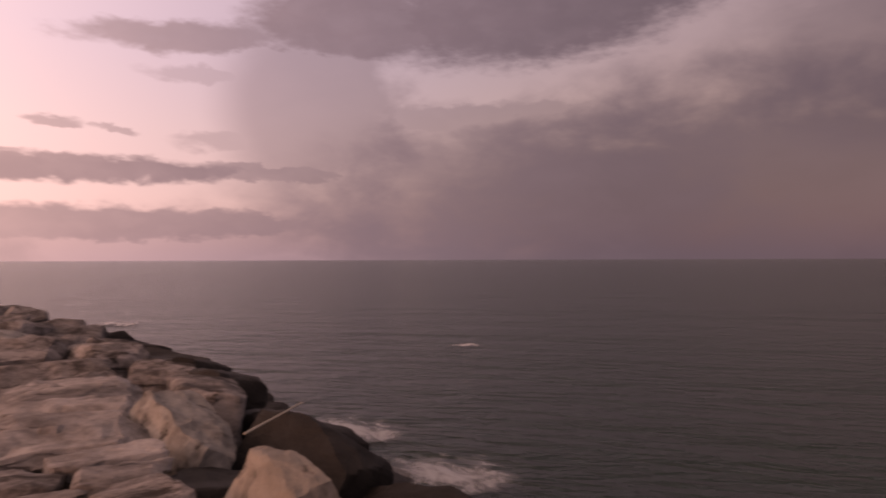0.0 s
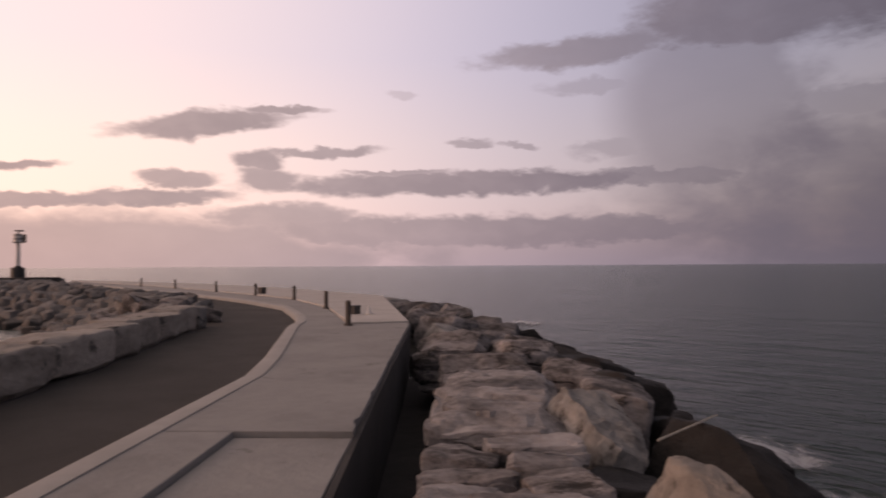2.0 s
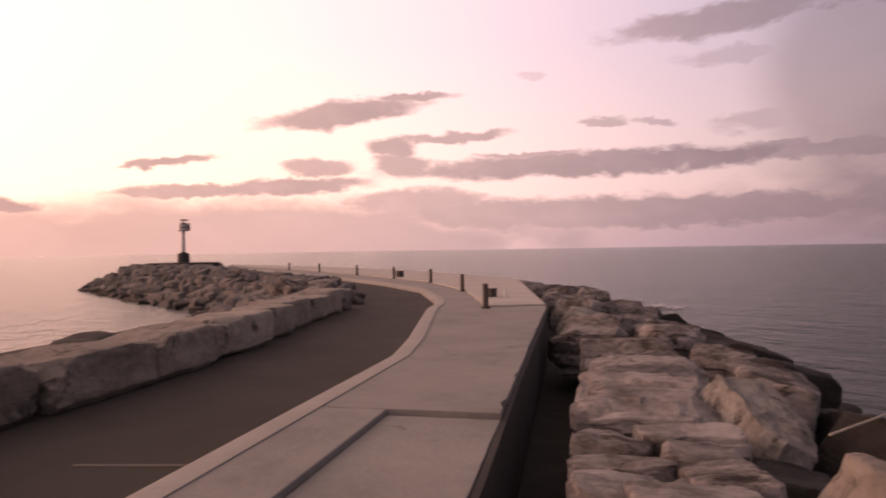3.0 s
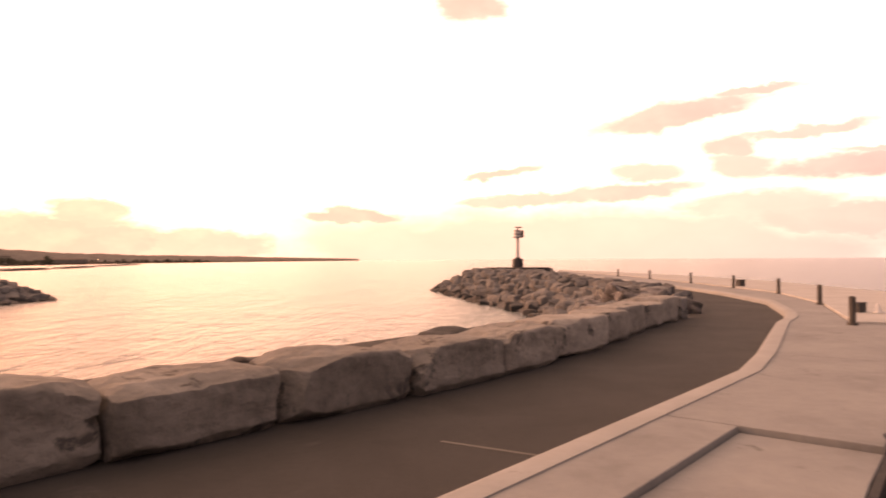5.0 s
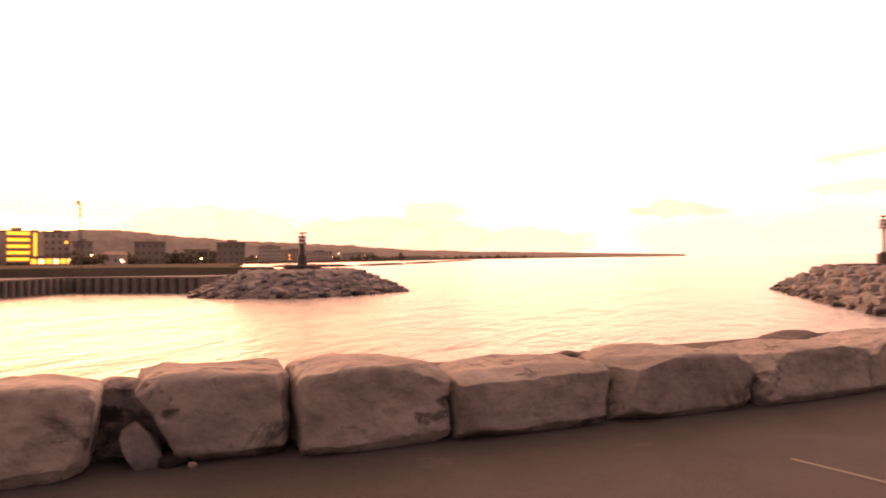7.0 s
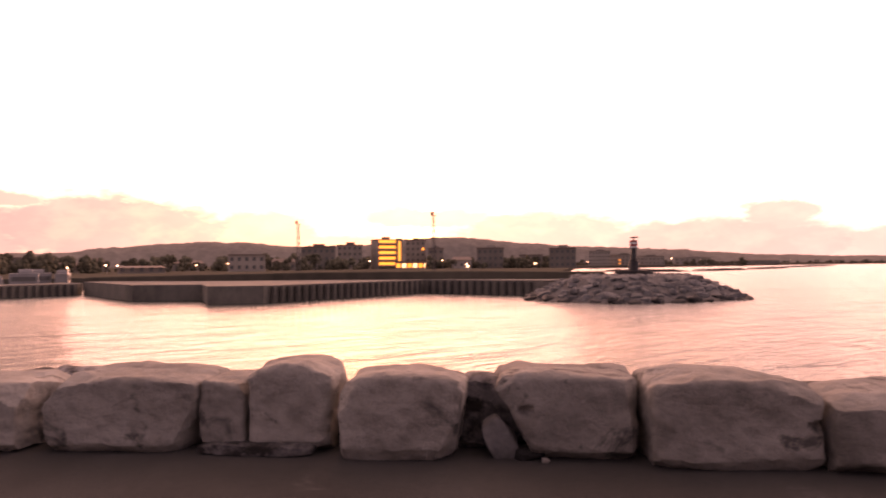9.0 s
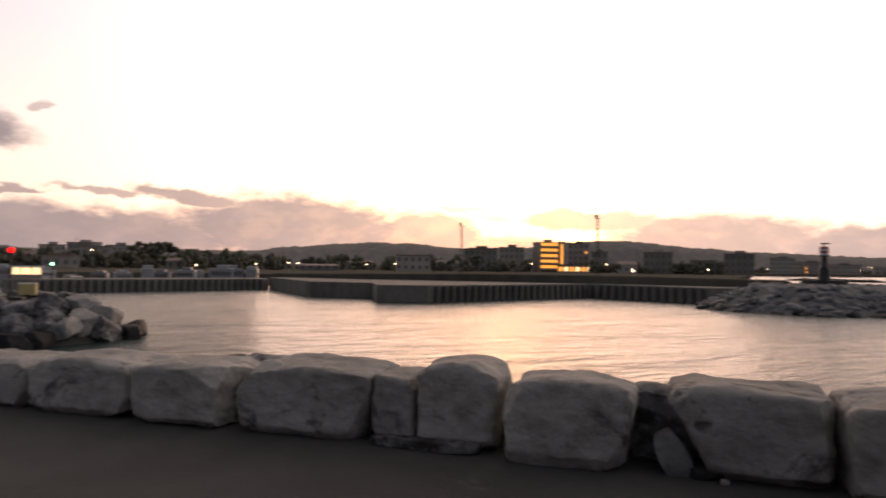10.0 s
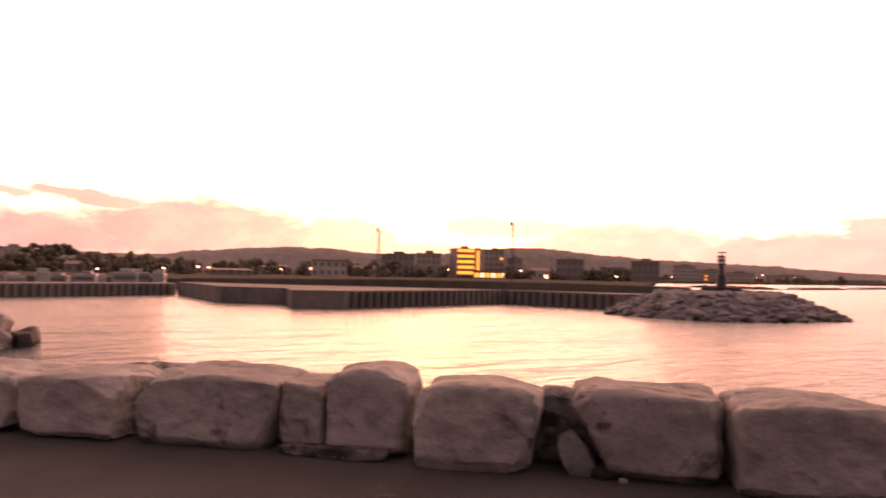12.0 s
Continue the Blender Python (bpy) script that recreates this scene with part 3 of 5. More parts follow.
def bay(s0, s1, p_left0, p_left1, right0, right1, z, base=-0.35):
    g = 0.012
    steps = max(1, int((s1 - s0) / 0.22)) if right0 < 2 and s1 > -6 else 1
    worn = [W(s1 - g + (s0 - s1 + 2 * g) * k / steps, right1 + (right0 - right1) * k / steps + (max(0.0, 0.10 * noise.noise(Vector((s1 * 3 + k * 0.7, 5, 0)))) if 0 < k < steps else 0)) for k in range(steps + 1)]
    return prism_bm(xy([W(s0 + g, p_left0), W(s1 - g, p_left1)] + worn), base, z, 0.012)


for s0, s1 in zip(BAYS, BAYS[1:]):
    if s1 <= 6.95:
        part("slab", bay(s0, s1, 2.93, 2.93, 2.22, 2.22, 0.0), CONCRETE, promenade)
        part("sunk_slab", bay(s0, s1 - 0.02, 2.21, 2.21, wall_p(s0), wall_p(s1), -0.055), CONCRETE, promenade)
    else:
        # the kerb swings away from the wall towards the bend
        l0 = 2.93
        part("slab", bay(s0, s1, l0, 2.93 if s1 < 13 else 2.3, wall_p(s0), wall_p(s1), 0.0), CONCRETE, promenade)
# inner walkway between the kerb and the parapet from the bend on
walk_out = kerb_in[3:] + [Vector((13.5, 84, 0)), Vector((15.2, 60, 0)), Vector((15.0, 45, 0)), Vector((14.4, 31, 0)), Vector((12.4, 23.6, 0)), Vector((9.45, 16.75, 0)), W(19.2, 2.31), W(12.35, 2.94)]
part("walkway", prism_bm(xy(walk_out), -0.6, -0.006), CONCRETE, promenade)
par = [Vector((9.47, 16.68, 0)), Vector((12.42, 23.5, 0)), Vector((14.42, 31, 0)), Vector((15.02, 45, 0)), Vector((15.22, 60, 0)), Vector((13.6, 84, 0)), Vector((14, 92, 0)), Vector((17.5, 80, 0)), Vector((20, 62, 0)), Vector((20.6, 45, 0)), Vector((18.97, 30.05, 0)), Vector((11.03, 16.07, 0))]
part("parapet", prism_bm(xy(par), -2.9, 0.05, 0.03), PARAPET, promenade, "broad pale parapet along the seaward side")
# Sea wall face, with the shade of the trench put into its colour.
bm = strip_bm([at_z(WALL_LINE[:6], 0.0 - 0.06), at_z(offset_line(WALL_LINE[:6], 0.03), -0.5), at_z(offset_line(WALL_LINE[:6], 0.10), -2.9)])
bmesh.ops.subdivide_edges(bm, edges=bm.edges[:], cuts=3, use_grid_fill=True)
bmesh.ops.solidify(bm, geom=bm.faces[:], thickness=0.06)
part("sea_wall_face", bm, CONCRETE_WALL, promenade, "stained sea wall face with trench shade in its colour")

# rubble under the boulders, seaward and harbour side; gap shade is in its colour
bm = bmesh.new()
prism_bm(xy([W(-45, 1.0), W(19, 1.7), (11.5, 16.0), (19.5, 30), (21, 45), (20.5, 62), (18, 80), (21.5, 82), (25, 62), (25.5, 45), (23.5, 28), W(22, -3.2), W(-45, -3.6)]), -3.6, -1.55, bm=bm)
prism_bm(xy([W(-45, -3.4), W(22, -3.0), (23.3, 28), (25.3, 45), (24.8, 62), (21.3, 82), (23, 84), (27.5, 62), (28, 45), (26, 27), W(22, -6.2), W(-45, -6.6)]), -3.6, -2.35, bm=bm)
tagged(part("seaward_rubble", bm, RUBBLE), "rubble between the seaward boulders, gap shade in its colour", "rubble", kind="structure")
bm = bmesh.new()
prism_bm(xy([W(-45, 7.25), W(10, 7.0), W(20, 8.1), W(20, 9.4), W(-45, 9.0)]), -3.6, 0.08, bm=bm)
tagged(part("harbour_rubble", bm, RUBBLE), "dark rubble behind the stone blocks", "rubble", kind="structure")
# ---- stone blocks along the harbour side of the road ----
# s from, s to, front p, top, depth, taper, stone
BLOCKS = [
    (-15.4, -13.2, 6.6, 0.5, 1.2, 0.0, 0), (-13.1, -11.4, 6.55, 0.5, 1.2, 0.05, 0), (-11.3, -9.9, 6.6, 0.45, 1.2, 0.0, 0),
    (-9.82, -8.62, 6.5, 0.47, 1.2, 0.05, 0), (-8.52, -7.2, 6.5, 0.52, 1.1, 0.04, 0), (-7.12, -5.68, 6.45, 0.57, 1.2, 0.05, 0), (-5.60, -4.38, 6.4, 0.58, 1.2, 0.13, 0),
    (-4.28, -2.81, 6.45, 0.64, 1.2, 0.11, 0), (-2.77, -2.36, 6.6, 0.60, 0.9, 0.0, 0), (-2.32, -1.48, 6.55, 0.72, 1.1, 0.12, 0), (-1.38, -0.24, 6.28, 0.68, 1.0, 0.14, 1),
    (0.0, 1.32, 6.35, 0.68, 1.2, 0.36, 0), (1.37, 2.76, 6.12, 0.68, 1.1, 0.02, 1), (2.84, 4.5, 6.02, 0.58, 1.2, 0.0, 0), (4.58, 6.48, 5.96, 0.60, 1.2, 0.03, 0),
    (6.54, 8.40, 5.85, 0.56, 1.2, 0.04, 0), (8.48, 10.34, 5.95, 0.58, 1.2, 0.0, 0), (10.4, 12.3, 6.15, 0.60, 1.1, 0.05, 0), (12.4, 13.9, 6.45, 0.58, 1.1, 0.0, 0),
    (14.0, 15.6, 6.75, 0.60, 1.1, 0.05, 0), (15.7, 17.2, 7.0, 0.58, 1.1, 0.0, 0), (17.3, 18.8, 7.2, 0.62, 1.1, 0.05, 0), (19.1, 19.9, 7.35, 0.55, 0.7, 0.05, 2),
]
DENTS = {0.0: [(-0.37, 0.10, 0.06, 0.10), (-0.6, -0.3, 0.22, 0.12)], 1.37: [(0.66, 0.03, 0.06, 0.12)]}     # hollows on the front faces
# uneven tops: place along the block from -1 to 1, rise as a share of its half height
CROWNS = {
    -7.12: [(-1, -0.1), (-0.4, 0.05), (0.5, 0.0), (1, -0.12)], -5.60: [(-1, -0.12), (-0.5, 0.04), (0.6, 0.0), (1, -0.1)], -4.28: [(-1, -0.16), (-0.7, 0.03), (0.5, 0.03), (1, -0.1)], -2.77: [(-1, 0.05), (1, -0.08)],
    -2.32: [(-1, -0.05), (-0.25, 0.08), (0.3, 0.05), (1, -0.16)], -1.38: [(-1, -0.14), (-0.6, 0.03), (0.1, 0.09), (0.6, 0.0), (1, -0.1)], 0.0: [(-1, -0.12), (-0.6, 0.06), (1, -0.04)], 1.37: [(-1, -0.06), (-0.4, 0.12), (0.4, 0.04), (1, -0.12)],
    2.84: [(-1, -0.1), (0.0, 0.04), (1, 0.0)], 4.58: [(-1, -0.12), (-0.3, 0.08), (1, -0.06)], 6.54: [(-1, -0.15), (0.0, 0.05), (1, -0.1)], 8.48: [(-1, -0.1), (0.3, 0.08), (1, -0.15)],
}
BLOCK_MATS = [ROCK_PALE, ROCK_PALE, ROCK_WHITE]
for i, (s0, s1, p, top, depth, taper, kind) in enumerate(BLOCKS):
    lean = {-1.38: -0.10, 0.0: 0.27}.get(s0, 0.0)
    near = -10 < s0 < 9
    top, depth = top - 0.09, depth - 0.12
    high = top - ROAD_Z + 0.05
    me = rock_mesh("stone_block", (s1 - s0 + 0.03, depth, high), 100 + i, BLOCK_MATS[kind], 30 if near else 10, 14.0, 10, 0.05, 0.0, (0.84, 0.985), taper, lean, DENTS.get(s0, ()), 0.45 if s0 == 0.0 else 0.26, CROWNS.get(s0, ()))
    m = Matrix.Translation(W((s0 + s1) / 2, p + depth / 2, ROAD_Z - 0.05 + high / 2)) @ Matrix.Rotation(PIER_YAW, 4, "Z")
    boulder(me, m, "squared pale limestone block lining the road", "stone blocks along the road", "stone_block")
# wedged stones between and behind the blocks
for i, (s, p, z, sx, sy, sz, tilt) in enumerate([(-0.04, 7.05, 0.13, 0.8, 0.7, 0.75, 12), (0.07, 6.6, 0.0, 0.26, 0.4, 0.42, -26), (-2.2, 6.55, -0.1, 1.1, 0.3, 0.12, 0), (-4.6, 7.75, 0.22, 0.8, 0.7, 0.5, 5), (-5.3, 7.8, 0.2, 0.6, 0.6, 0.45, -8), (-3.9, 7.8, 0.2, 0.7, 0.7, 0.5, 8), (2.8, 7.0, 0.1, 0.6, 0.6, 0.7, 0), (5.0, 7.2, 0.12, 0.9, 0.7, 0.6, 9), (8.6, 7.3, 0.14, 1.0, 0.8, 0.6, -7), (0.46, 6.36, -0.13, 0.08, 0.07, 0.05, 14), (0.32, 6.5, -0.1, 0.3, 0.22, 0.12, -6)]):
    me = rock_mesh("wedged_stone", (sx, sy, sz), 300 + i, ROCK_PALE if i == 9 else RUBBLE_PALE if i == 1 else (ROCK if i % 2 or i in (0, 2) else ROCK_DARK), 6, 4.0, 8, 0.07)
    boulder(me, Matrix.Translation(W(s, p, z)) @ Matrix.Rotation(PIER_YAW, 4, "Z") @ Matrix.Rotation(radians(tilt), 4, "Y"), "small rough stone wedged behind the blocks", "wedged stones", "wedged_stone")

# ---- seaward boulders ----
# s, p, top z, length along the pier, width across, height, turn, tilt along, tilt across, stone, ledges
SEA_ROCKS = [
    (9.5, -0.5, -0.12, 3.7, 1.7, 1.1, -3, 1, -1, 1, 0.05), (6.2, -0.37, -0.20, 2.6, 1.45, 1.1, -1, 1, -2, 0, 0.10), (3.65, -0.4, -0.22, 2.2, 1.5, 1.1, 4, 0, 2, 0, 0.09),
    (8.1, -1.55, 0.02, 1.6, 0.82, 0.9, 14, -8, 6, 2, 0.0), (10.5, -2.2, -0.16, 2.2, 1.0, 0.9, -8, 3, 8, 0, 0.0), (5.5, -1.8, 0.08, 0.34, 0.8, 1.4, 108, 0, -10, 4, 0.0),
    (7.35, -2.55, -0.2, 1.6, 0.9, 1.5, 22, -6, 36, 3, 0.0), (6.4, -3.2, -0.75, 1.9, 1.0, 1.3, 30, 8, 30, 3, 0.0), (9.2, -3.1, -0.55, 1.9, 1.1, 1.2, 15, 0, 22, 3, 0.0), (6.9, -1.5, -0.42, 1.4, 0.8, 0.9, 0, 6, 6, 3, 0.0),
    (12.5, -2.7, -0.35, 1.9, 1.2, 1.0, 15, 5, 14, 3, 0.0), (13.35, -0.4, -0.30, 3.1, 1.7, 1.0, 2, -1, 2, 0, 0.06), (13.0, -2.0, -0.22, 2.0, 1.1, 1.0, -8, 4, 6, 0, 0.03),
    (16.4, 0.2, -0.2, 2.6, 1.7, 1.0, -3, 2, 0, 0, 0.05), (15.9, -1.3, -0.24, 2.3, 1.4, 1.0, 10, -3, 5, 0, 0.04), (15.4, -2.7, -0.5, 2.0, 1.3, 1.0, 20, 3, 14, 3, 0.0),
    (3.5, -1.9, -0.2, 1.7, 1.2, 1.2, 20, 5, 10, 0, 0.03), (4.4, -3.2, -0.9, 1.8, 1.4, 1.2, -15, 0, 22, 3, 0.0), (1.6, -0.5, -0.05, 2.3, 1.7, 1.3, 3, 0, 2, 0, 0.06),
    (-0.6, -0.4, 0.0, 2.2, 1.8, 1.3, -5, 1, 0, 0, 0.05), (1.2, -2.3, -0.35, 2.2, 1.6, 1.2, 15, 4, 12, 0, 0.0), (-3.0, -0.6, -0.1, 2.4, 1.7, 1.2, 8, 2, 4, 0, 0.06),
]
# loose plates split off the two nearest slabs
SEA_ROCKS += [
    (7.1, -0.72, -0.10, 0.62, 1.0, 0.24, 4, 3, 2, 5, 0.012), (6.75, 0.0, -0.16, 0.6, 0.7, 0.22, -8, 2, 2, 0, 0.012), (6.4, -0.75, -0.13, 0.6, 0.7, 0.24, -10, -3, 4, 0, 0.012), (6.1, -0.05, -0.15, 0.6, 0.85, 0.22, 5, 3, -2, 0, 0.012), (5.75, -0.82, -0.10, 0.7, 0.6, 0.26, 12, 4, -3, 0, 0.012),
    (5.45, 0.02, -0.12, 0.7, 0.66, 0.26, -6, 3, 3, 5, 0.012), (5.1, -0.55, -0.08, 0.75, 0.95, 0.26, 7, 2, 2, 5, 0.012), (4.4, -0.3, -0.08, 0.7, 1.2, 0.28, -4, 2, 2, 0, 0.012), (3.5, -0.6, -0.05, 0.8, 0.9, 0.3, 10, 4, -3, 0, 0.012),
    (10.55, -0.5, -0.07, 1.7, 1.5, 0.24, -4, 1, 0, 5, 0.01), (8.95, -0.38, -0.08, 1.35, 1.25, 0.24, 1, 2, 0, 5, 0.01), (7.95, -0.36, -0.14, 0.62, 1.15, 0.22, -4, 3, 1, 1, 0.01),
]
SEA_MATS = [ROCK, ROCK_PLATE, ROCK_WHITE, ROCK_DARK, ROCK_PALE, ROCK_PLATE]
for i, (s, p, top, lx, ly, lz, turn, ta, tc, kind, led) in enumerate(SEA_ROCKS):
    me = rock_mesh("boulder", (lx, ly, lz), 500 + i, SEA_MATS[kind], 30 if (led or kind in (2, 4)) and 0 < s < 14 else 16, 12.0 if led else 9.0, 14 if kind == 2 else 9, 0.05 if led else (0.1 if kind == 2 else 0.07), led, (0.62, 0.92) if kind == 2 else (0.74, 0.95), -4.6 if kind == 4 else 0.0)
    m = Matrix.Translation(W(s, p, top - lz / 2)) @ Matrix.Rotation(PIER_YAW + radians(turn), 4, "Z") @ Matrix.Rotation(radians(ta), 4, "Y") @ Matrix.Rotation(radians(tc), 4, "X")
    boulder(me, m, ["grey layered limestone boulder on the seaward slope", "pale flat-topped limestone slab beside the sea wall", "whitish broken boulder on the seaward slope", "dark wet boulder at the sea's edge", "pale pointed boulder leaning on the seaward slope", "pale flat plate of stone lying on a slab"][kind], "seaward boulders")

rng = random.Random(7)
VARIANTS = {}
for key, mat in (("grey", ROCK), ("dark", ROCK_DARK), ("white", ROCK_WHITE), ("pale", ROCK_PALE)):
    VARIANTS[key] = [rock_mesh("boulder", (rng.uniform(1.5, 2.2), rng.uniform(1.1, 1.6), rng.uniform(0.9, 1.3)), 700 + 17 * k + len(key), mat, 10, 8.0, 9, 0.07, 0.04 if k % 2 and key == 'grey' else 0.0) for k in range(7)]


def scatter(key, x, y, top, size, label, group, yaw=0.0, steep=14):
    me = rng.choice(VARIANTS[key])
    zs = [v.co.z for v in me.vertices]
    m = Matrix.Translation((x, y, top - max(zs) * size)) @ Matrix.Rotation(yaw + rng.uniform(-0.7, 0.7), 4, "Z") @ Matrix.Rotation(radians(rng.uniform(-steep, steep)), 4, "X") @ Matrix.Rotation(radians(rng.uniform(-steep, steep)), 4, "Y") @ Matrix.Scale(size, 4)
    return boulder(me, m, label, group)


# the seaward slope beyond and behind the named boulders
def slope_frame(k):
    """k metres along the wall line from its near end: a place on the wall and the way out to sea."""
    acc = 0.0
    for a, b in zip(WALL_LINE, WALL_LINE[1:]):
        d = (b - a).length
        if acc + d >= k:
            t = (b - a) / d
            return a + t * (k - acc), Vector((t.y, -t.x, 0)), math.atan2(t.y, t.x)
        acc += d
    return None


slope_far = []
for row, (out, top, key) in enumerate([(1.6, -0.2, "grey"), (2.9, -0.36, "grey"), (4.1, -0.85, "dark"), (5.2, -1.45, "dark"), (6.2, -1.95, "dark")]):
    k = 34.0 + 0.4 * row
    while k < 132:
        fr = slope_frame(k)
        if fr is None:
            break
        q, way, yaw = fr
        s = q.dot(U)
        c = q + way * (out + rng.uniform(-0.3, 0.3))
        busy = s < (18.3 if row < 2 else 16.5) and s > -4.2 and row < 3
        if not busy and (s > 34 or (row > 2 and s > 22) or s < -10):
            slope_far.append((key, c.x, c.y, top + rng.uniform(-0.12, 0.12), rng.uniform(0.8, 1.15)))
        elif not busy:
            key2 = "white" if key == "grey" and rng.random() < 0.12 else key
            scatter(key2, c.x, c.y, top + rng.uniform(-0.12, 0.12) - (0.1 if row < 2 and s > 40 else 0), rng.uniform(0.85, 1.25), {"grey": "grey layered limestone boulder on the seaward slope", "white": "whitish broken boulder on the seaward slope", "dark": "dark wet boulder at the sea's edge"}[key2], "seaward boulders", yaw)
        k += rng.uniform(1.5, 2.1)

# pier head: rock slope down to the harbour mouth
def inside(x, y, poly):
    hit = False
    for (x0, y0), (x1, y1) in zip(poly, poly[1:] + poly[:1]):
        if (y0 > y) != (y1 > y) and x < (x1 - x0) * (y - y0) / (y1 - y0) + x0:
            hit = not hit
    return hit


HEAD = [(7.2, 21), (9.0, 28), (9.7, 37), (9.9, 60), (9.0, 86), (13, 93), (12.5, 100), (5, 103), (-0.5, 100), (-2.8, 82), (0.9, 64), (4.6, 47), (5.6, 45.5), (3.6, 36), (2.2, 28), (2.4, 22)]
WATERLINE = HEAD[8:16]


def to_line(x, y, line):
    best = 1e9
    for (x0, y0), (x1, y1) in zip(line, line[1:]):
        dx, dy = x1 - x0, y1 - y0
        f = max(0, min(1, ((x - x0) * dx + (y - y0) * dy) / (dx * dx + dy * dy)))
        best = min(best, math.hypot(x - x0 - dx * f, y - y0 - dy * f))
    return best


def mound(name, outline, step, height, mat, label):
    """A heap of rubble over an outline; height(x, y) gives its surface."""
    xs, ys = [p[0] for p in outline], [p[1] for p in outline]
    bm = bmesh.new()
    made = {}
    nx, ny = int((max(xs) - min(xs)) / step) + 3, int((max(ys) - min(ys)) / step) + 3
    for i in range(nx):
        for j in range(ny):
            x, y = min(xs) + (i - 1) * step, min(ys) + (j - 1) * step
            h = height(x, y) if inside(x, y, outline) else -2.6
            made[i, j] = bm.verts.new((x, y, h + 0.22 * noise.noise(Vector((x * 1.3, y * 1.3, 3)))))
    for i in range(nx - 1):
        for j in range(ny - 1):
            bm.faces.new((made[i, j], made[i + 1, j], made[i + 1, j + 1], made[i, j + 1]))
    return tagged(part(name, bm, mat, smooth=30), label, "rubble", kind="structure")


def heap(name, places, label, mat):
    """Boulders too many to count, in one object."""
    vs, fs, base = [], [], 0
    for key, x, y, top, size in places:
        me = rng.choice(HEAP_SHAPES)
        co = np.empty(len(me.vertices) * 3)
        me.vertices.foreach_get("co", co)
        rot = np.array((Matrix.Rotation(rng.uniform(0, 6.28), 3, "Z") @ Matrix.Rotation(rng.uniform(-0.4, 0.4), 3, "X") @ Matrix.Rotation(rng.uniform(-0.4, 0.4), 3, "Y")))
        c = (co.reshape(-1, 3) * size) @ rot.T
        c += np.array((x, y, top - c[:, 2].max()))
        vs.append(c)
        fs += [[base + k for k in p.vertices] for p in me.polygons]
        base += len(c)
    me = bpy.data.meshes.new(name)
    me.from_pydata(np.concatenate(vs).tolist(), [], fs)
    me.materials.append(mat)
    me.polygons.foreach_set("use_smooth", [True] * len(me.polygons))
    me.set_sharp_from_angle(angle=radians(26))
    return tagged(new(name, me), label, "boulders", kind="stuff")


HEAP_SHAPES = [rock_mesh("heap_shape", (rng.uniform(1.5, 2.2), rng.uniform(1.0, 1.5), rng.uniform(0.9, 1.2)), 900 + k, ROCK, 6, 6.0, 9, 0.08) for k in range(8)]


def head_height(x, y):
    return min(0.12, -2.35 + to_line(x, y, HEAD[6:]) * 0.5)


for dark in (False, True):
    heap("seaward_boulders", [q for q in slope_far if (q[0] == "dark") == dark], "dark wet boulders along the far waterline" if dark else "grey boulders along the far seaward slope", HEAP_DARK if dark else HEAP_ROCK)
mound("head_rubble", HEAD, 0.9, head_height, RUBBLE_PALE, "grey rubble core of the pier head")
far_places = []
y = 22.0
while y < 103:
    step = 0.98 + (y - 22) * 0.005
    x = -3.5
    while x < 14:
        px_, py_ = x + rng.uniform(-0.4, 0.4), y + rng.uniform(-0.4, 0.4)
        if inside(px_, py_, HEAD) and math.hypot(px_ - 8.4, py_ - 90.5) > 4.6:
            w = to_line(px_, py_, HEAD[6:])
            top = min(0.36, -1.95 + w * 0.52) + rng.uniform(-0.1, 0.12)
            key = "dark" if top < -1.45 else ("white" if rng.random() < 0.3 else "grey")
            size = rng.uniform(0.45, 0.85)
            if y < 31:
                scatter(key, px_, py_, top, size, {"grey": "grey boulder on the pier head", "white": "pale boulder on the pier head", "dark": "dark wet boulder at the harbour's edge"}[key], "pier head boulders", 0, 24)
            else:
                far_places.append((key, px_, py_, top, size))
        x += step
    y += step * 0.95
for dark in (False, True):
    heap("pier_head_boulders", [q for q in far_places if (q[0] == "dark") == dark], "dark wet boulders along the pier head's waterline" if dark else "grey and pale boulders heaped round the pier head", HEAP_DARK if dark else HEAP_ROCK)


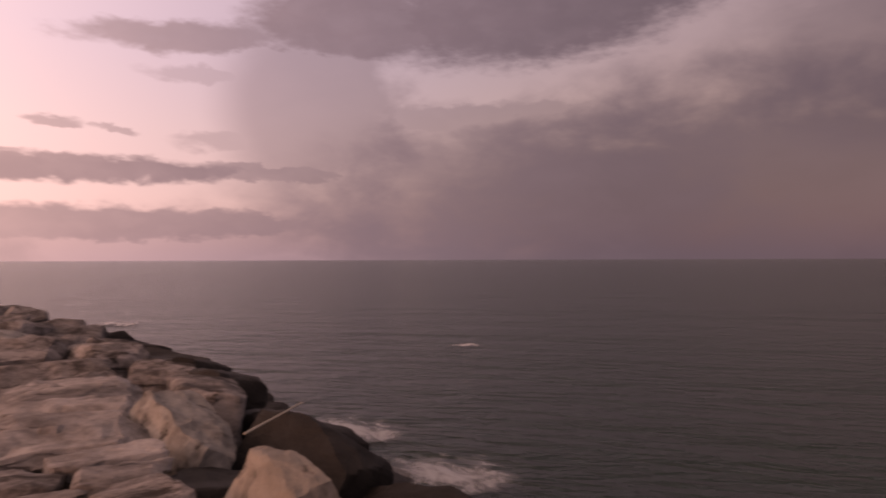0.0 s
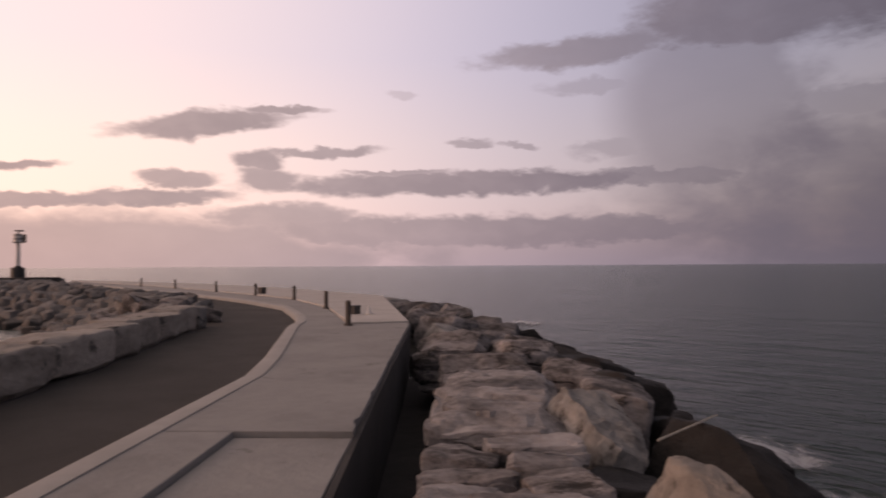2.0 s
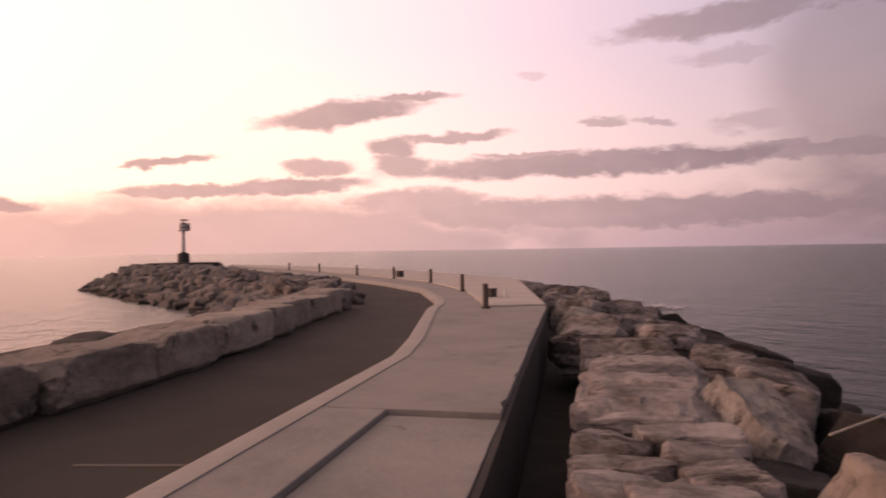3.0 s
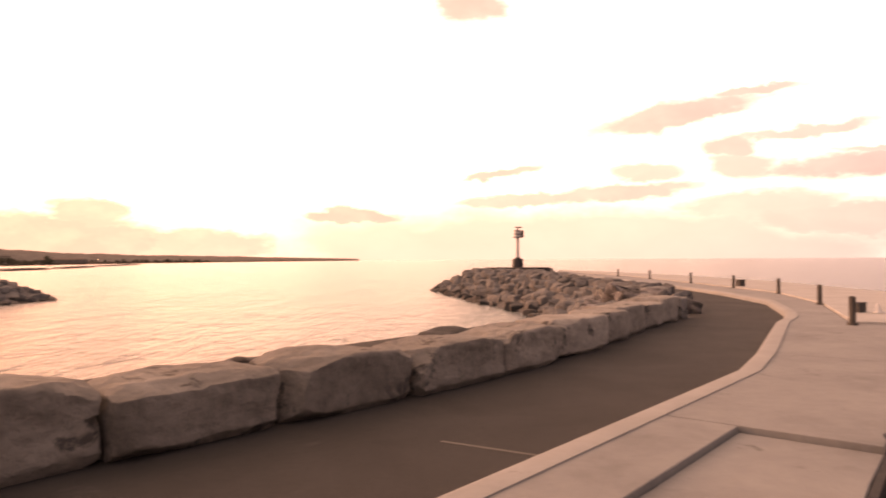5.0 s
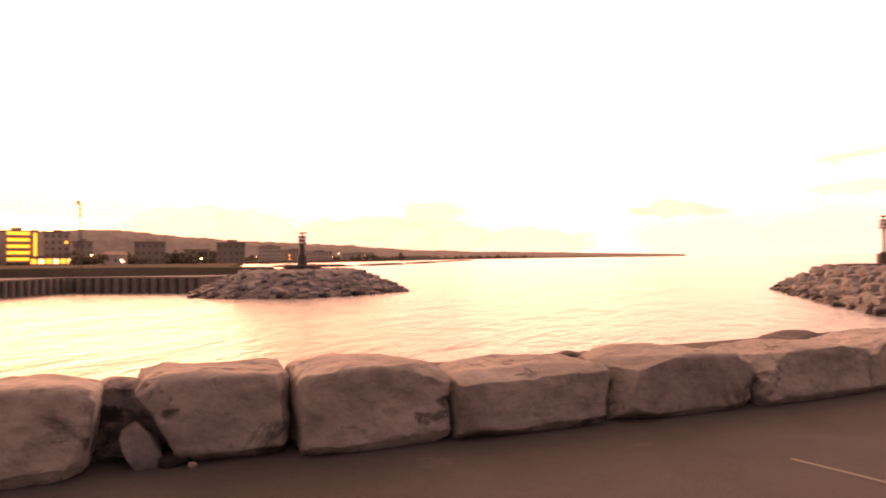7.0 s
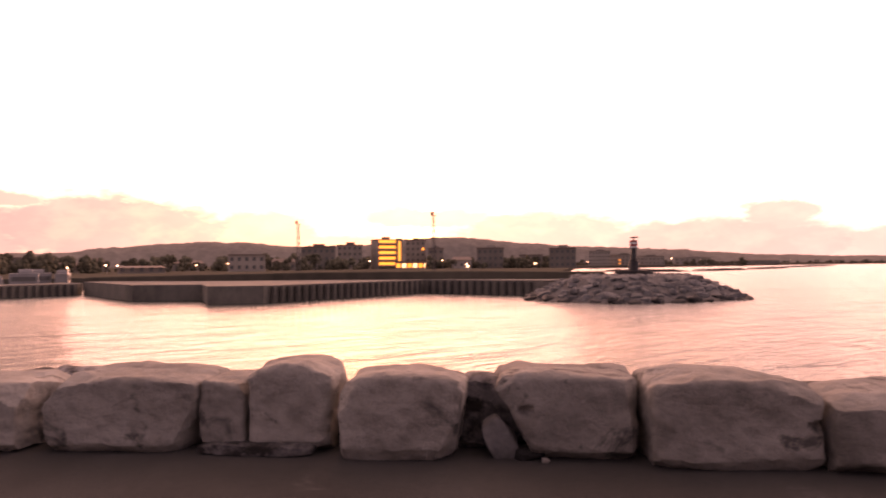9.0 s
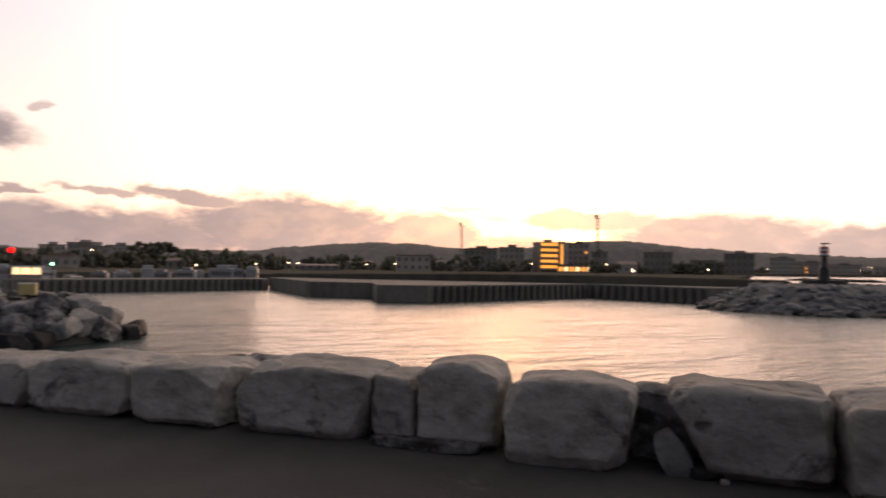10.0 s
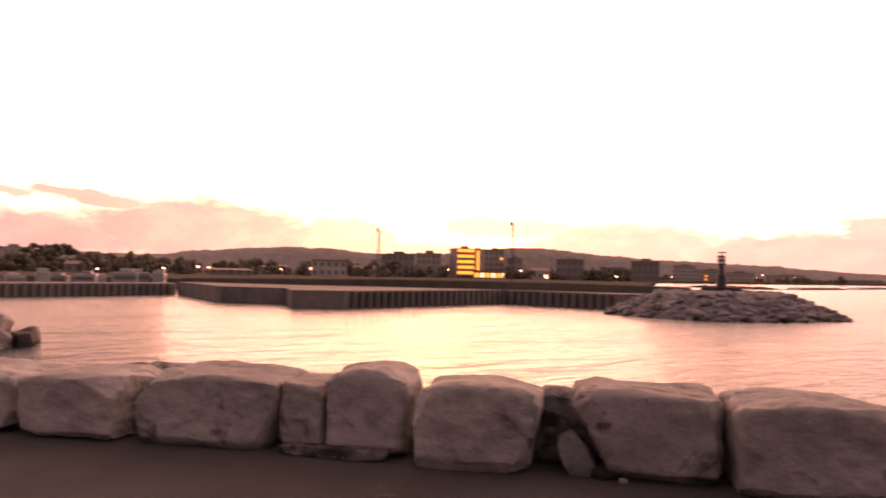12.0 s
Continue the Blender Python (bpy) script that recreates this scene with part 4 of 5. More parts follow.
# ---- beacons ----
def beacon(x, y, z, high, column, bands, label, plinth_r, column_r, panel):
    root = empty("harbour_beacon", Matrix.Translation((x, y, z)), label, "beacon")
    bm = tube_bm((0, 0, 0), (0, 0, 1.15), plinth_r, plinth_r * 0.95, 16)
    part("plinth", bm, STEEL_DARK, root, "dark drum-shaped plinth", 40)
    part("collar", tube_bm((0, 0, 1.15), (0, 0, 1.35), plinth_r * 0.6, column_r * 1.2, 16), STEEL_DARK, root, smooth=40)
    part("column", tube_bm((0, 0, 1.3), (0, 0, high - 1.5), column_r, column_r * 0.85, 14), column, root, smooth=40)
    part("gallery_floor", tube_bm((0, 0, high - 1.55), (0, 0, high - 1.47), 0.6, 0.6, 18), STEEL_DARK, root, smooth=40)
    for k in range(4):
        z0 = high - 1.46 + 0.235 * k
        part("lantern_band", tube_bm((0, 0, z0), (0, 0, z0 + (0.225 if k % 2 == 0 else 0.235)), 0.5 if k % 2 == 0 else 0.45, sides=18), PAINT_WHITE if k % 2 == 0 else bands, root, "" if k % 2 == 0 else "coloured lantern band", 40)
    if panel:
        part("side_panel", box_bm(0.52, 0.78, -0.34, 0.34, high - 1.5, high - 0.58, 0.03), STEEL_DARK, root, "dark box beside the lantern")
        part("panel_bracket", box_bm(0.4, 0.53, -0.06, 0.06, high - 1.1, high - 1.0), STEEL_DARK, root)
    part("lamp_post", tube_bm((0, 0, high - 0.53), (0, 0, high - 0.2), 0.07, sides=8), STEEL_DARK, root, smooth=40)
    part("lantern_cap", tube_bm((0.12, 0, high - 0.24), (0.12, 0, high - 0.1), 0.55, 0.4, 16), STEEL_DARK, root, smooth=40)
    return root


plat = [(8.5 + 4.2 * math.cos(a * math.pi / 10), 90.6 + 4.2 * math.sin(a * math.pi / 10)) for a in range(20)]
tagged(part("beacon_platform", prism_bm(plat, -0.6, 0.45, 0.04), CONCRETE_WALL), "round dark concrete platform at the pier head", "platform", kind="structure")
beacon(8.4, 90.8, 0.45, 5.5, PAINT_WHITE, STEEL_GREY, "slim harbour beacon with a banded lantern on a dark plinth", 0.75, 0.24, True)

# far mole with its own beacon
MOLE = [(-38.9, 66.3), (-39.2, 57.5), (-41, 51.5), (-44, 49.4), (-49, 47.8), (-53.0, 47.8), (-62, 56), (-66, 68), (-58, 78), (-47, 76)]

def mole_height(x, y):
    return min(0.2, -2.35 + to_line(x, y, MOLE + MOLE[:1]) * 0.42)


mound("mole_rubble", MOLE, 0.9, mole_height, RUBBLE_PALE, "grey rubble core of the far mole")
places = []
y = 46.0
while y < 80:
    x = -68.0
    while x < -37:
        px_, py_ = x + rng.uniform(-0.45, 0.45), y + rng.uniform(-0.45, 0.45)
        if inside(px_, py_, MOLE) and math.hypot(px_ + 54.5, py_ - 66.5) > 2.8:
            w = to_line(px_, py_, MOLE + MOLE[:1])
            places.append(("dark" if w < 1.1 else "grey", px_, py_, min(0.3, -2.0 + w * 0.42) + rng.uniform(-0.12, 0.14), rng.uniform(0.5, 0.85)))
        x += 1.25
    y += 1.1
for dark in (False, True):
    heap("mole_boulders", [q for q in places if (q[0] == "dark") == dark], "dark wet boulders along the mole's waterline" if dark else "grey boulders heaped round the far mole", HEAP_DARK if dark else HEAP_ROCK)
tagged(part("mole_platform", prism_bm([(-54.5 + 2.3 * math.cos(a * math.pi / 8), 66.5 + 2.3 * math.sin(a * math.pi / 8)) for a in range(16)], -0.9, 0.7, 0.03), CONCRETE_WALL), "small concrete platform on the far mole", "platform", kind="structure")
beacon(-54.5, 66.5, 0.7, 4.2, STEEL_DARK, PAINT_RED, "dark harbour beacon with a banded lantern on the far mole", 0.62, 0.36, False)

# ---- bollards and small things on the promenade ----
def bollard(x, y, high=0.62):
    root = empty("bollard", Matrix.Translation((x, y, 0.0)), "weathered brown steel bollard beside the parapet", "bollard", "bollards along the parapet")
    part("foot", tube_bm((0, 0, -0.006), (0, 0, 0.05), 0.12, 0.11), STEEL_RUST, root, smooth=40)
    part("post", tube_bm((0, 0, 0.05), (0, 0, high), 0.075, 0.075), STEEL_RUST, root, smooth=40)
    part("cap", tube_bm((0, 0, high), (0, 0, high + 0.05), 0.085, 0.05), STEEL_RUST, root, smooth=40)
    return root


first = bollard(9.25, 16.35)
for x, y in [(12.2, 23.3), (14.2, 30.4), (14.6, 36.2), (14.8, 43.2), (14.9, 52.5), (14.3, 60)]:
    copy_thing(first, Matrix.Translation((x, y, 0.0)))


def crate(x, y, z, w, h, mat, label, name, cat):
    root = empty(name, Matrix.Translation((x, y, z)) @ Matrix.Rotation(0.5, 4, "Z"), label, cat)
    part("body", box_bm(-w / 2, w / 2, -w * 0.35, w * 0.35, 0, h * 0.88, 0.02), mat, root)
    part("lid", box_bm(-w * 0.54, w * 0.54, -w * 0.39, w * 0.39, h * 0.88, h, 0.015), mat, root)


crate(11.2, 19.4, 0.05, 0.34, 0.28, STEEL_DARK, "small dark box standing on the parapet", "storage_box", "box")
crate(15.3, 37.0, 0.05, 0.4, 0.36, STEEL_DARK, "small dark box standing on the far parapet", "storage_box", "box")
root = empty("traffic_cone", Matrix.Translation((11.55, 19.1, 0.05)), "small white cone on the parapet", "cone")
part("base", box_bm(-0.12, 0.12, -0.12, 0.12, 0, 0.03, 0.01), PAINT_WHITE, root)
part("cone", tube_bm((0, 0, 0.03), (0, 0, 0.26), 0.09, 0.025), PAINT_WHITE, root, smooth=40)
# Thin rod added for the lit upper edge of the dark boulder.
root = empty("driftwood_pole", Matrix.Translation((6.5, 4.3, -0.08)), "thin pale rod drawn for the dark boulder's lit edge", "pole")
part("pole", tube_bm((-0.64, -0.06, -0.02), (0.6, 0.07, 0.03), 0.012, 0.009, 8), EDGE_PALE, root, smooth=40)

# the saw-cut joint across the road
a, b = Vector((-0.2, 6.78, 0)), Vector((0.78, 6.24, 0))
t = (b - a).normalized()
n = Vector((-t.y, t.x, 0)) * 0.025
tagged(part("road_joint", prism_bm(xy([a - n, b - n, b + n, a + n]), ROAD_Z - 0.05, ROAD_Z + 0.004), QUAY_TOP), "pale filled joint across the asphalt", "road joint", kind="structure")

# ---- harbour quays ----
def quay(name, outline, top, label, pile_runs):
    root = empty(name, Matrix(), label, "quay", kind="structure")
    part("quay_wall", prism_bm(outline, -3.4, top - 0.12), QUAY, root)
    part("deck", prism_bm(outline, top - 0.12, top, 0.03), QUAY_TOP, root, "paler concrete deck edge")
    bm = box_bm(-0.16, 0.16, -0.16, 0.16, -3.0, top - 0.14)
    me = mesh_of(bm, "pile", QUAY_DARK)
    for (x0, y0), (x1, y1), count in pile_runs:
        for k in range(count):
            f = (k + 0.5) / count
            ob = new("pile", me)
            ob.parent = root
            ob.location = (x0 + (x1 - x0) * f, y0 + (y1 - y0) * f, 0)
    return root


quay("quay_wall_west", [(-91.8, -18.6), (-92.5, -15.2), (-104.5, 12.4), (-107.5, 13.4), (-111, 12), (-99.5, -19.2)], -0.6, "dark piled quay arm in front of the marina", [((-92.4, -15.0), (-104.3, 12.2), 30)])
quay("quay_wall_middle", [(-105, 13.2), (-81.5, 15.1), (-76.9, 21.4), (-69, 19.7), (-67.5, 24.9), (-75.8, 50.0), (-60.4, 56.5), (-58, 70), (-82, 72), (-102, 45), (-112, 22)], -0.4, "long brown concrete quay with dark piles", [((-67.4, 25.4), (-75.7, 49.6), 24), ((-75.4, 50.1), (-60.9, 56.2), 14)])
quay("quay_wall_south", [(-83, -25.5), (-84, -29), (-80, -50), (-90, -52), (-92, -27)], -0.45, "short dark quay end at the marina entrance", [((-82.9, -26), (-80, -48), 14)])
# earth bank behind the middle quay
bank = [(-109, 14), (-96, 26), (-87, 40), (-80, 49), (-73.5, 56), (-66, 63), (-62, 70), (-70, 78), (-95, 60), (-118, 30)]
tagged(part("bank", prism_bm(bank, -1.0, [0.15, 0.45, 0.65, 0.7, 0.7, 0.6, 0.4, 0.4, 0.5, 0.2], 0.15), LAND), "dark earth bank behind the quay", "bank", kind="structure")
for (x0, y0), (x1, y1), seed in [((-216, 243), (-176, 249), 1), ((-180, 262), (-192, 316), 2), ((-199, 336), (-226, 418), 3), ((-246, 455), (-300, 640), 4)]:
    ax, ay = x1 - x0, y1 - y0
    span = math.hypot(ax, ay)
    nx, ny = -ay / span * 3, ax / span * 3
    pts = [(x0 + ax * k / 16 + nx, y0 + ay * k / 16 + ny) for k in range(17)] + [(x1 - ax * k / 16 - nx, y1 - ay * k / 16 - ny) for k in range(17)]
    high = [min(SEA + 0.95 + 0.45 * noise.noise(Vector((min(k, 33 - k) * 0.9, seed * 7.1, 0))), SEA + 0.1 + 0.45 * min(min(k, 33 - k), 16 - min(k, 33 - k))) for k in range(34)]
    tagged(part("rock_barrier", prism_bm(pts, -4, high, 0.2), HEAP_DARK), "low dark rock barrier in the water", "breakwater", kind="structure")



# ---- signal mole with the red light ----
SPUR = [(-38.7, -1.5), (-36.6, -2.4), (-34.5, -4.4), (-34.0, -7.5), (-34.4, -12), (-35.5, -24), (-46, -26), (-47, -12), (-44, -4.5), (-41, -2.2)]


def spur_height(x, y):
    return min(-0.35, -2.35 + to_line(x, y, SPUR + SPUR[:1]) * 0.62)


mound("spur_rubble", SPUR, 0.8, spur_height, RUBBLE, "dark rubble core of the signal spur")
y = -25.0
while y < -1:
    x = -46.5
    while x < -33.5:
        px_, py_ = x + rng.uniform(-0.3, 0.3), y + rng.uniform(-0.3, 0.3)
        if inside(px_, py_, SPUR) and math.hypot(px_ + 38.7, py_ + 7.35) > 0.85 and math.hypot(px_ + 39.7, py_ + 6.8) > 0.6:
            w = to_line(px_, py_, SPUR + SPUR[:1])
            top = min(-0.12, -1.7 + w * 0.75) + rng.uniform(-0.12, 0.1)
            key = "dark" if top < -1.35 else ("pale" if rng.random() < 0.5 else "grey")
            if w < 3.8:
                scatter(key, px_, py_, top, rng.uniform(0.7, 1.0), {"grey": "grey boulder on the signal spur", "pale": "pale boulder on the signal spur", "dark": "dark wet boulder at the spur's edge"}[key], "signal spur boulders", 0, 20)
        x += 1.2
    y += 1.15
tagged(part("spur_footing", box_bm(-39.3, -38.1, -7.95, -6.75, -1.4, -0.18, 0.03), CONCRETE_WALL), "square concrete footing on the signal spur", "footing", kind="structure")


def signal(x, y, z, high, lamp, label, r=0.17, pole_r=0.06):
    root = empty("signal_light", Matrix.Translation((x, y, z)), label, "signal light")
    part("base_plate", tube_bm((0, 0, 0), (0, 0, 0.06), pole_r * 3, pole_r * 3), STEEL_DARK, root, smooth=40)
    part("post", tube_bm((0, 0, 0.06), (0, 0, high - r * 1.3), pole_r, pole_r), STEEL_DARK, root, smooth=40)
    part("lamp_housing", tube_bm((0, 0, high - r * 1.5), (0, 0, high - r), r * 1.1, r * 1.1), STEEL_DARK, root, smooth=40)
    bm = bmesh.new()
    bmesh.ops.create_uvsphere(bm, u_segments=16, v_segments=10, radius=r, matrix=Matrix.Translation((0, 0, high - r * 0.1)))
    part("lens", bm, lamp, root, "glowing lens", 60)
    part("lamp_cap", tube_bm((0, 0, high + r * 0.75), (0, 0, high + r * 1.05), r * 0.8, r * 0.4), STEEL_DARK, root, smooth=40)
    return root


signal(-38.65, -7.35, -0.18, 2.3, GLOW_RED, "red harbour signal light glowing on a dark post", 0.14, 0.06)
signal(-86.3, -26.6, -0.45, 1.85, GLOW_RED, "distant red signal light glowing on a quay post", 0.24, 0.08)
signal(-97.6, -14.4, -0.6, 1.85, GLOW_GREEN, "green signal light glowing on the quay arm", 0.2, 0.08)
# yellow notice box on its stand
root = empty("notice_box", Matrix.Translation((-39.8, -6.8, -0.42)) @ Matrix.Rotation(radians(80), 4, "Z"), "pale yellow notice box on a stout dark stand", "sign")
part("stand", tube_bm((0.05, 0, 0), (0, 0, 0.3), 0.09, 0.2, 10), STEEL_DARK, root, smooth=40)
part("box", box_bm(-0.4, 0.4, -0.14, 0.14, 0.27, 0.86, 0.03), PAINT_YELLOW, root)
part("frame", box_bm(-0.43, 0.43, -0.10, 0.10, 0.84, 0.90, 0.01), PAINT_WHITE, root)
# lit kiosk on the quay arm
root = empty("harbour_kiosk", Matrix.Translation((-95.8, -16.9, -0.6)) @ Matrix.Rotation(radians(10), 4, "Z") @ Matrix.Scale(1.08, 4), "small harbour kiosk with brightly lit windows", "kiosk")
part("wall", box_bm(-1.0, 1.0, -1.5, 1.5, 0, 0.5, 0.02), PLASTER, root)
part("lit_window", box_bm(-0.95, 0.95, -1.45, 1.45, 0.5, 1.25), GLOW_LAMP_SOFT, root, "glowing window band")
for k in (-1.46, -0.5, 0.5, 1.46):
    part("window_post", box_bm(0.93, 1.0, k - 0.05, k + 0.05, 0.5, 1.25), PAINT_WHITE, root)
part("roof", box_bm(-1.2, 1.2, -1.8, 1.8, 1.25, 1.42, 0.03), PAINT_WHITE, root)


# ---- town ----
GROUND = -0.35


def building(az, wide, top, dist, deep=9.0, lit=0.12, roof="flat", seed=0):
    r = random.Random(seed)
    x, y = polar(az, dist)
    high = top - GROUND
    root = empty("house" if high < 7 else "apartment_building", Matrix.Translation((x, y, GROUND)) @ Matrix.Rotation(radians(az), 4, "Z"), "low dark waterfront house" if high < 7 else "dark waterfront apartment block with rows of windows", "building", "town buildings")
    body = high * (0.72 if roof == "gable" else 0.97)
    part("wall", box_bm(-wide / 2, wide / 2, -deep / 2, deep / 2, 0, body), PLASTER, root)
    if roof == "gable":
        bm = bmesh.new()
        w, d = wide / 2 + 0.4, deep / 2 + 0.4
        vs = [bm.verts.new(c) for c in [(-w, -d, body), (w, -d, body), (w, d, body), (-w, d, body), (-w * 0.8, 0, high), (w * 0.8, 0, high)]]
        for fc in ((0, 1, 5, 4), (2, 3, 4, 5), (1, 2, 5), (3, 0, 4), (3, 2, 1, 0)):
            bm.faces.new([vs[k] for k in fc])
        part("roof", bm, ROOF, root)
    else:
        part("roof", box_bm(-wide / 2 - 0.3, wide / 2 + 0.3, -deep / 2 - 0.3, deep / 2 + 0.3, body, body + 0.35), ROOF, root)
        if high > 7:
            part("roof_hut", box_bm(-wide * 0.15, wide * 0.2, -1.5, 1.5, body + 0.35, body + 1.7), PLASTER, root)
    floors = max(1, int(body / 2.9))
    cols = max(2, min(7, int(wide / 2.4)))
    panes = {}
    for fl in range(floors):
        for c in range(cols):
            cx = -wide / 2 + wide * (c + 0.5) / cols
            z0 = body * (fl + 0.3) / floors
            glowing = r.random() < lit
            if glowing not in panes:
                panes[glowing] = mesh_of(box_bm(-0.55, 0.55, -0.05, 0.05, 0, 1.3), "window", GLOW_WARM if glowing else GLASS_DARK)
            ob = new("window", panes[glowing])
            ob.parent, ob.location = root, (cx, -deep / 2 - 0.03, z0)
    return root


TOWN = [
    (106.3, 5.7, 2.9, 190), (104.4, 5.1, 2.1, 180), (102.5, 6.0, 4.3, 230), (97.9, 9.7, 3.3, 230), (95.7, 8.9, 6.8, 260), (89.8, 7.4, 3.2, 240), (87.1, 21.0, 5.7, 330),
    (84.1, 11.3, 3.3, 280), (78.9, 13.3, 1.9, 230), (71.1, 12.9, 5.7, 260), (65.4, 16.1, 10.5, 330), (62.8, 12.6, 12.0, 350), (57.3, 10.7, 14.9, 370), (55.6, 8.0, 10.3, 360),
    (51.0, 12.7, 9.5, 330), (45.0, 12.4, 9.1, 330), (42.0, 18.3, 12.6, 610), (40.1, 23.3, 9.2, 630), (34.8, 36.4, 6.7, 770), (30.2, 50.5, 5.3, 900), (47.6, 11.8, 6.3, 360),
    (38.0, 24.6, 7.7, 660), (82.2, 7.4, 5.3, 300), (75.7, 15.1, 4.3, 330), (109.5, 14, 6.5, 220), (68.2, 10, 4.6, 300), (53.4, 9, 5.2, 320), (93.0, 10, 4.4, 300), (99.8, 9, 5.0, 270),
    (106.8, 14, 9.5, 380), (104.6, 10, 8.5, 380), (101.5, 12, 7.5, 390), (98.5, 12, 10.0, 400), (96.4, 16, 11.5, 400), (94.0, 14, 10.5, 400), (91.9, 12, 9.5, 390), (88.8, 16, 8.0, 400),
]
for i, (az, wide, top, dist) in enumerate(TOWN):
    building(az, wide, top, dist, 9.0, 0.02, "gable" if top < 6 and i % 3 else "flat", 40 + i)

# the lit block with its balconies
x, y = polar(59.75, 350)
lit = empty("lit_apartment_building", Matrix.Translation((x, y, GROUND)) @ Matrix.Rotation(radians(59.75 + 22), 4, "Z"), "five-storey waterfront block with yellow-lit balconies", "building")
part("wall", box_bm(-6.5, 6.5, -5, 5, 0, 14.6), PLASTER, lit)
part("roof", box_bm(-6.8, 6.8, -5.3, 5.3, 14.6, 15.0), ROOF, lit)
part("roof_hut", box_bm(-2, 1.2, -2, 2, 15.0, 16.4), PLASTER, lit)
for fl in range(5):
    z0 = 1.0 + fl * 2.8
    part("balcony", box_bm(-6.4, 3.2, -6.3, -5.0, z0, z0 + 0.9), PLASTER_WARM, lit)
    part("lit_window", box_bm(-6.0, 3.0, -5.08, -5.0, z0 + 0.95, z0 + 2.3), GLOW_WARM, lit, "yellow-lit balcony front")
part("stair_tower", box_bm(3.3, 6.6, -6.0, -4.9, 0, 15.4), PLASTER_WARM, lit)
part("lit_window", box_bm(4.2, 5.4, -6.08, -6.0, 1.0, 14), GLOW_WARM, lit, "yellow-lit stair window")
x, y = polar(57.3, 335)
shop = empty("lit_shop_row", Matrix.Translation((x, y, GROUND)) @ Matrix.Rotation(radians(57.3), 4, "Z"), "low row of shops with glowing fronts", "building")
part("wall", box_bm(-10, 10, -3, 3, 0, 3.6), PLASTER, shop)
part("roof", box_bm(-10.4, 10.4, -3.6, 3.4, 3.6, 3.9), ROOF, shop)
for k in range(7):
    part("shop_front", box_bm(-9.3 + k * 2.7, -7.3 + k * 2.7, -3.08, -3.0, 0.6, 2.6), GLOW_LAMP_SOFT if k % 2 else GLOW_WARM, shop, "glowing shop front")


# floodlight masts
def flood_mast(x, y, top, label):
    root = empty("floodlight_mast", Matrix.Translation((x, y, GROUND)), label, "mast", "floodlight masts")
    h = top - GROUND
    for sx, sy in ((-1, -1), (1, -1), (1, 1), (-1, 1)):
        part("leg", tube_bm((sx * 0.45, sy * 0.45, 0), (sx * 0.22, sy * 0.22, h - 1.2), 0.07, 0.05, 6), STEEL_DARK, root)
    n = 9
    for k in range(n):
        z0, z1 = (h - 1.4) * k / n, (h - 1.4) * (k + 1) / n
        q = 0.45 - 0.23 * k / n
        s = 1 if k % 2 else -1
        part("brace", tube_bm((-q * s, -q, z0), (q * s, -q, z1), 0.035, sides=5), STEEL_DARK, root)
        part("brace", tube_bm((-q * s, q, z0), (q * s, q, z1), 0.035, sides=5), STEEL_DARK, root)
    part("platform", box_bm(-0.7, 0.7, -0.5, 0.5, h - 1.25, h - 1.1), STEEL_DARK, root)
    for k in range(3):
        part("floodlight", box_bm(-0.6 + k * 0.42, -0.25 + k * 0.42, -0.6, -0.3, h - 1.0, h - 0.1, 0.03), STEEL_DARK, root)


flood_mast(-165.6, 112.7, 17.2, "tall dark lattice mast with floodlights")
flood_mast(-184.4, 78.2, 14.7, "tall lattice mast with floodlights beside the quay")


# street lamps of the waterfront
def street_lamp():
    root = empty("street_lamp", Matrix(), "distant street lamp with a glowing head", "street lamp", "waterfront street lamps")
    part("pole", tube_bm((0, 0, -5.7), (0, 0, 0.0), 0.09, 0.06, 8), STEEL_GREY, root)
    part("arm", tube_bm((0, 0, -0.05), (0, -0.4, 0.1), 0.05, 0.05, 6), STEEL_GREY, root)
    bm = bmesh.new()
    bmesh.ops.create_uvsphere(bm, u_segments=10, v_segments=6, radius=0.24, matrix=Matrix.Translation((0, -0.4, 0.0)) @ Matrix.Diagonal((1.9, 1.0, 0.6, 1)))
    part("lamp_head", bm, GLOW_LAMP, root, "glowing lamp head", 60)
    return root


lamps = [
    (-164.7, -43.1, 2.9), (-175.5, -41.5, 3.3), (-200.3, 5.5, 1.0), (-229.1, -23.3, 5.1), (-207.9, 31.9, 2.1), (-212.4, 35.6, 2.0), (-245.5, 49.1, 1.4), (-251.3, 67.9, 2.0), (-248.3, 78.3, 2.4), (-266.2, 139.2, 3.0), (-280.4, 154.9, 3.4), (-270.5, 189.6, 3.7), (-159.6, 121.1, 1.1), (-262.7, 200.2, 3.9),
    (-247.9, 218.3, 3.4), (-191.0, 176.9, 1.8), (-229.1, 237.9, 3.7), (-411.1, 452.2, 6.2), (-409.5, 556.6, 5.9), (-415.5, 611.5, 4.4), (-459.4, 868.6, 3.8), (-207.7, 156.9, 1.6), (-414.1, 444.9, 2.9), (-407.4, 542.9, 3.1), (-299.7, 18.9, 1.3), (-239.0, 25.8, 1.5), (-125.4, -35.2, 1.6),
]
lamp0 = street_lamp()
lamp0.location = lamps[0]
for place in lamps[1:]:
    copy_thing(lamp0, Matrix.Translation(place) @ Matrix.Scale(max(1.0, (place[2] + 0.45) / 5.7), 4))


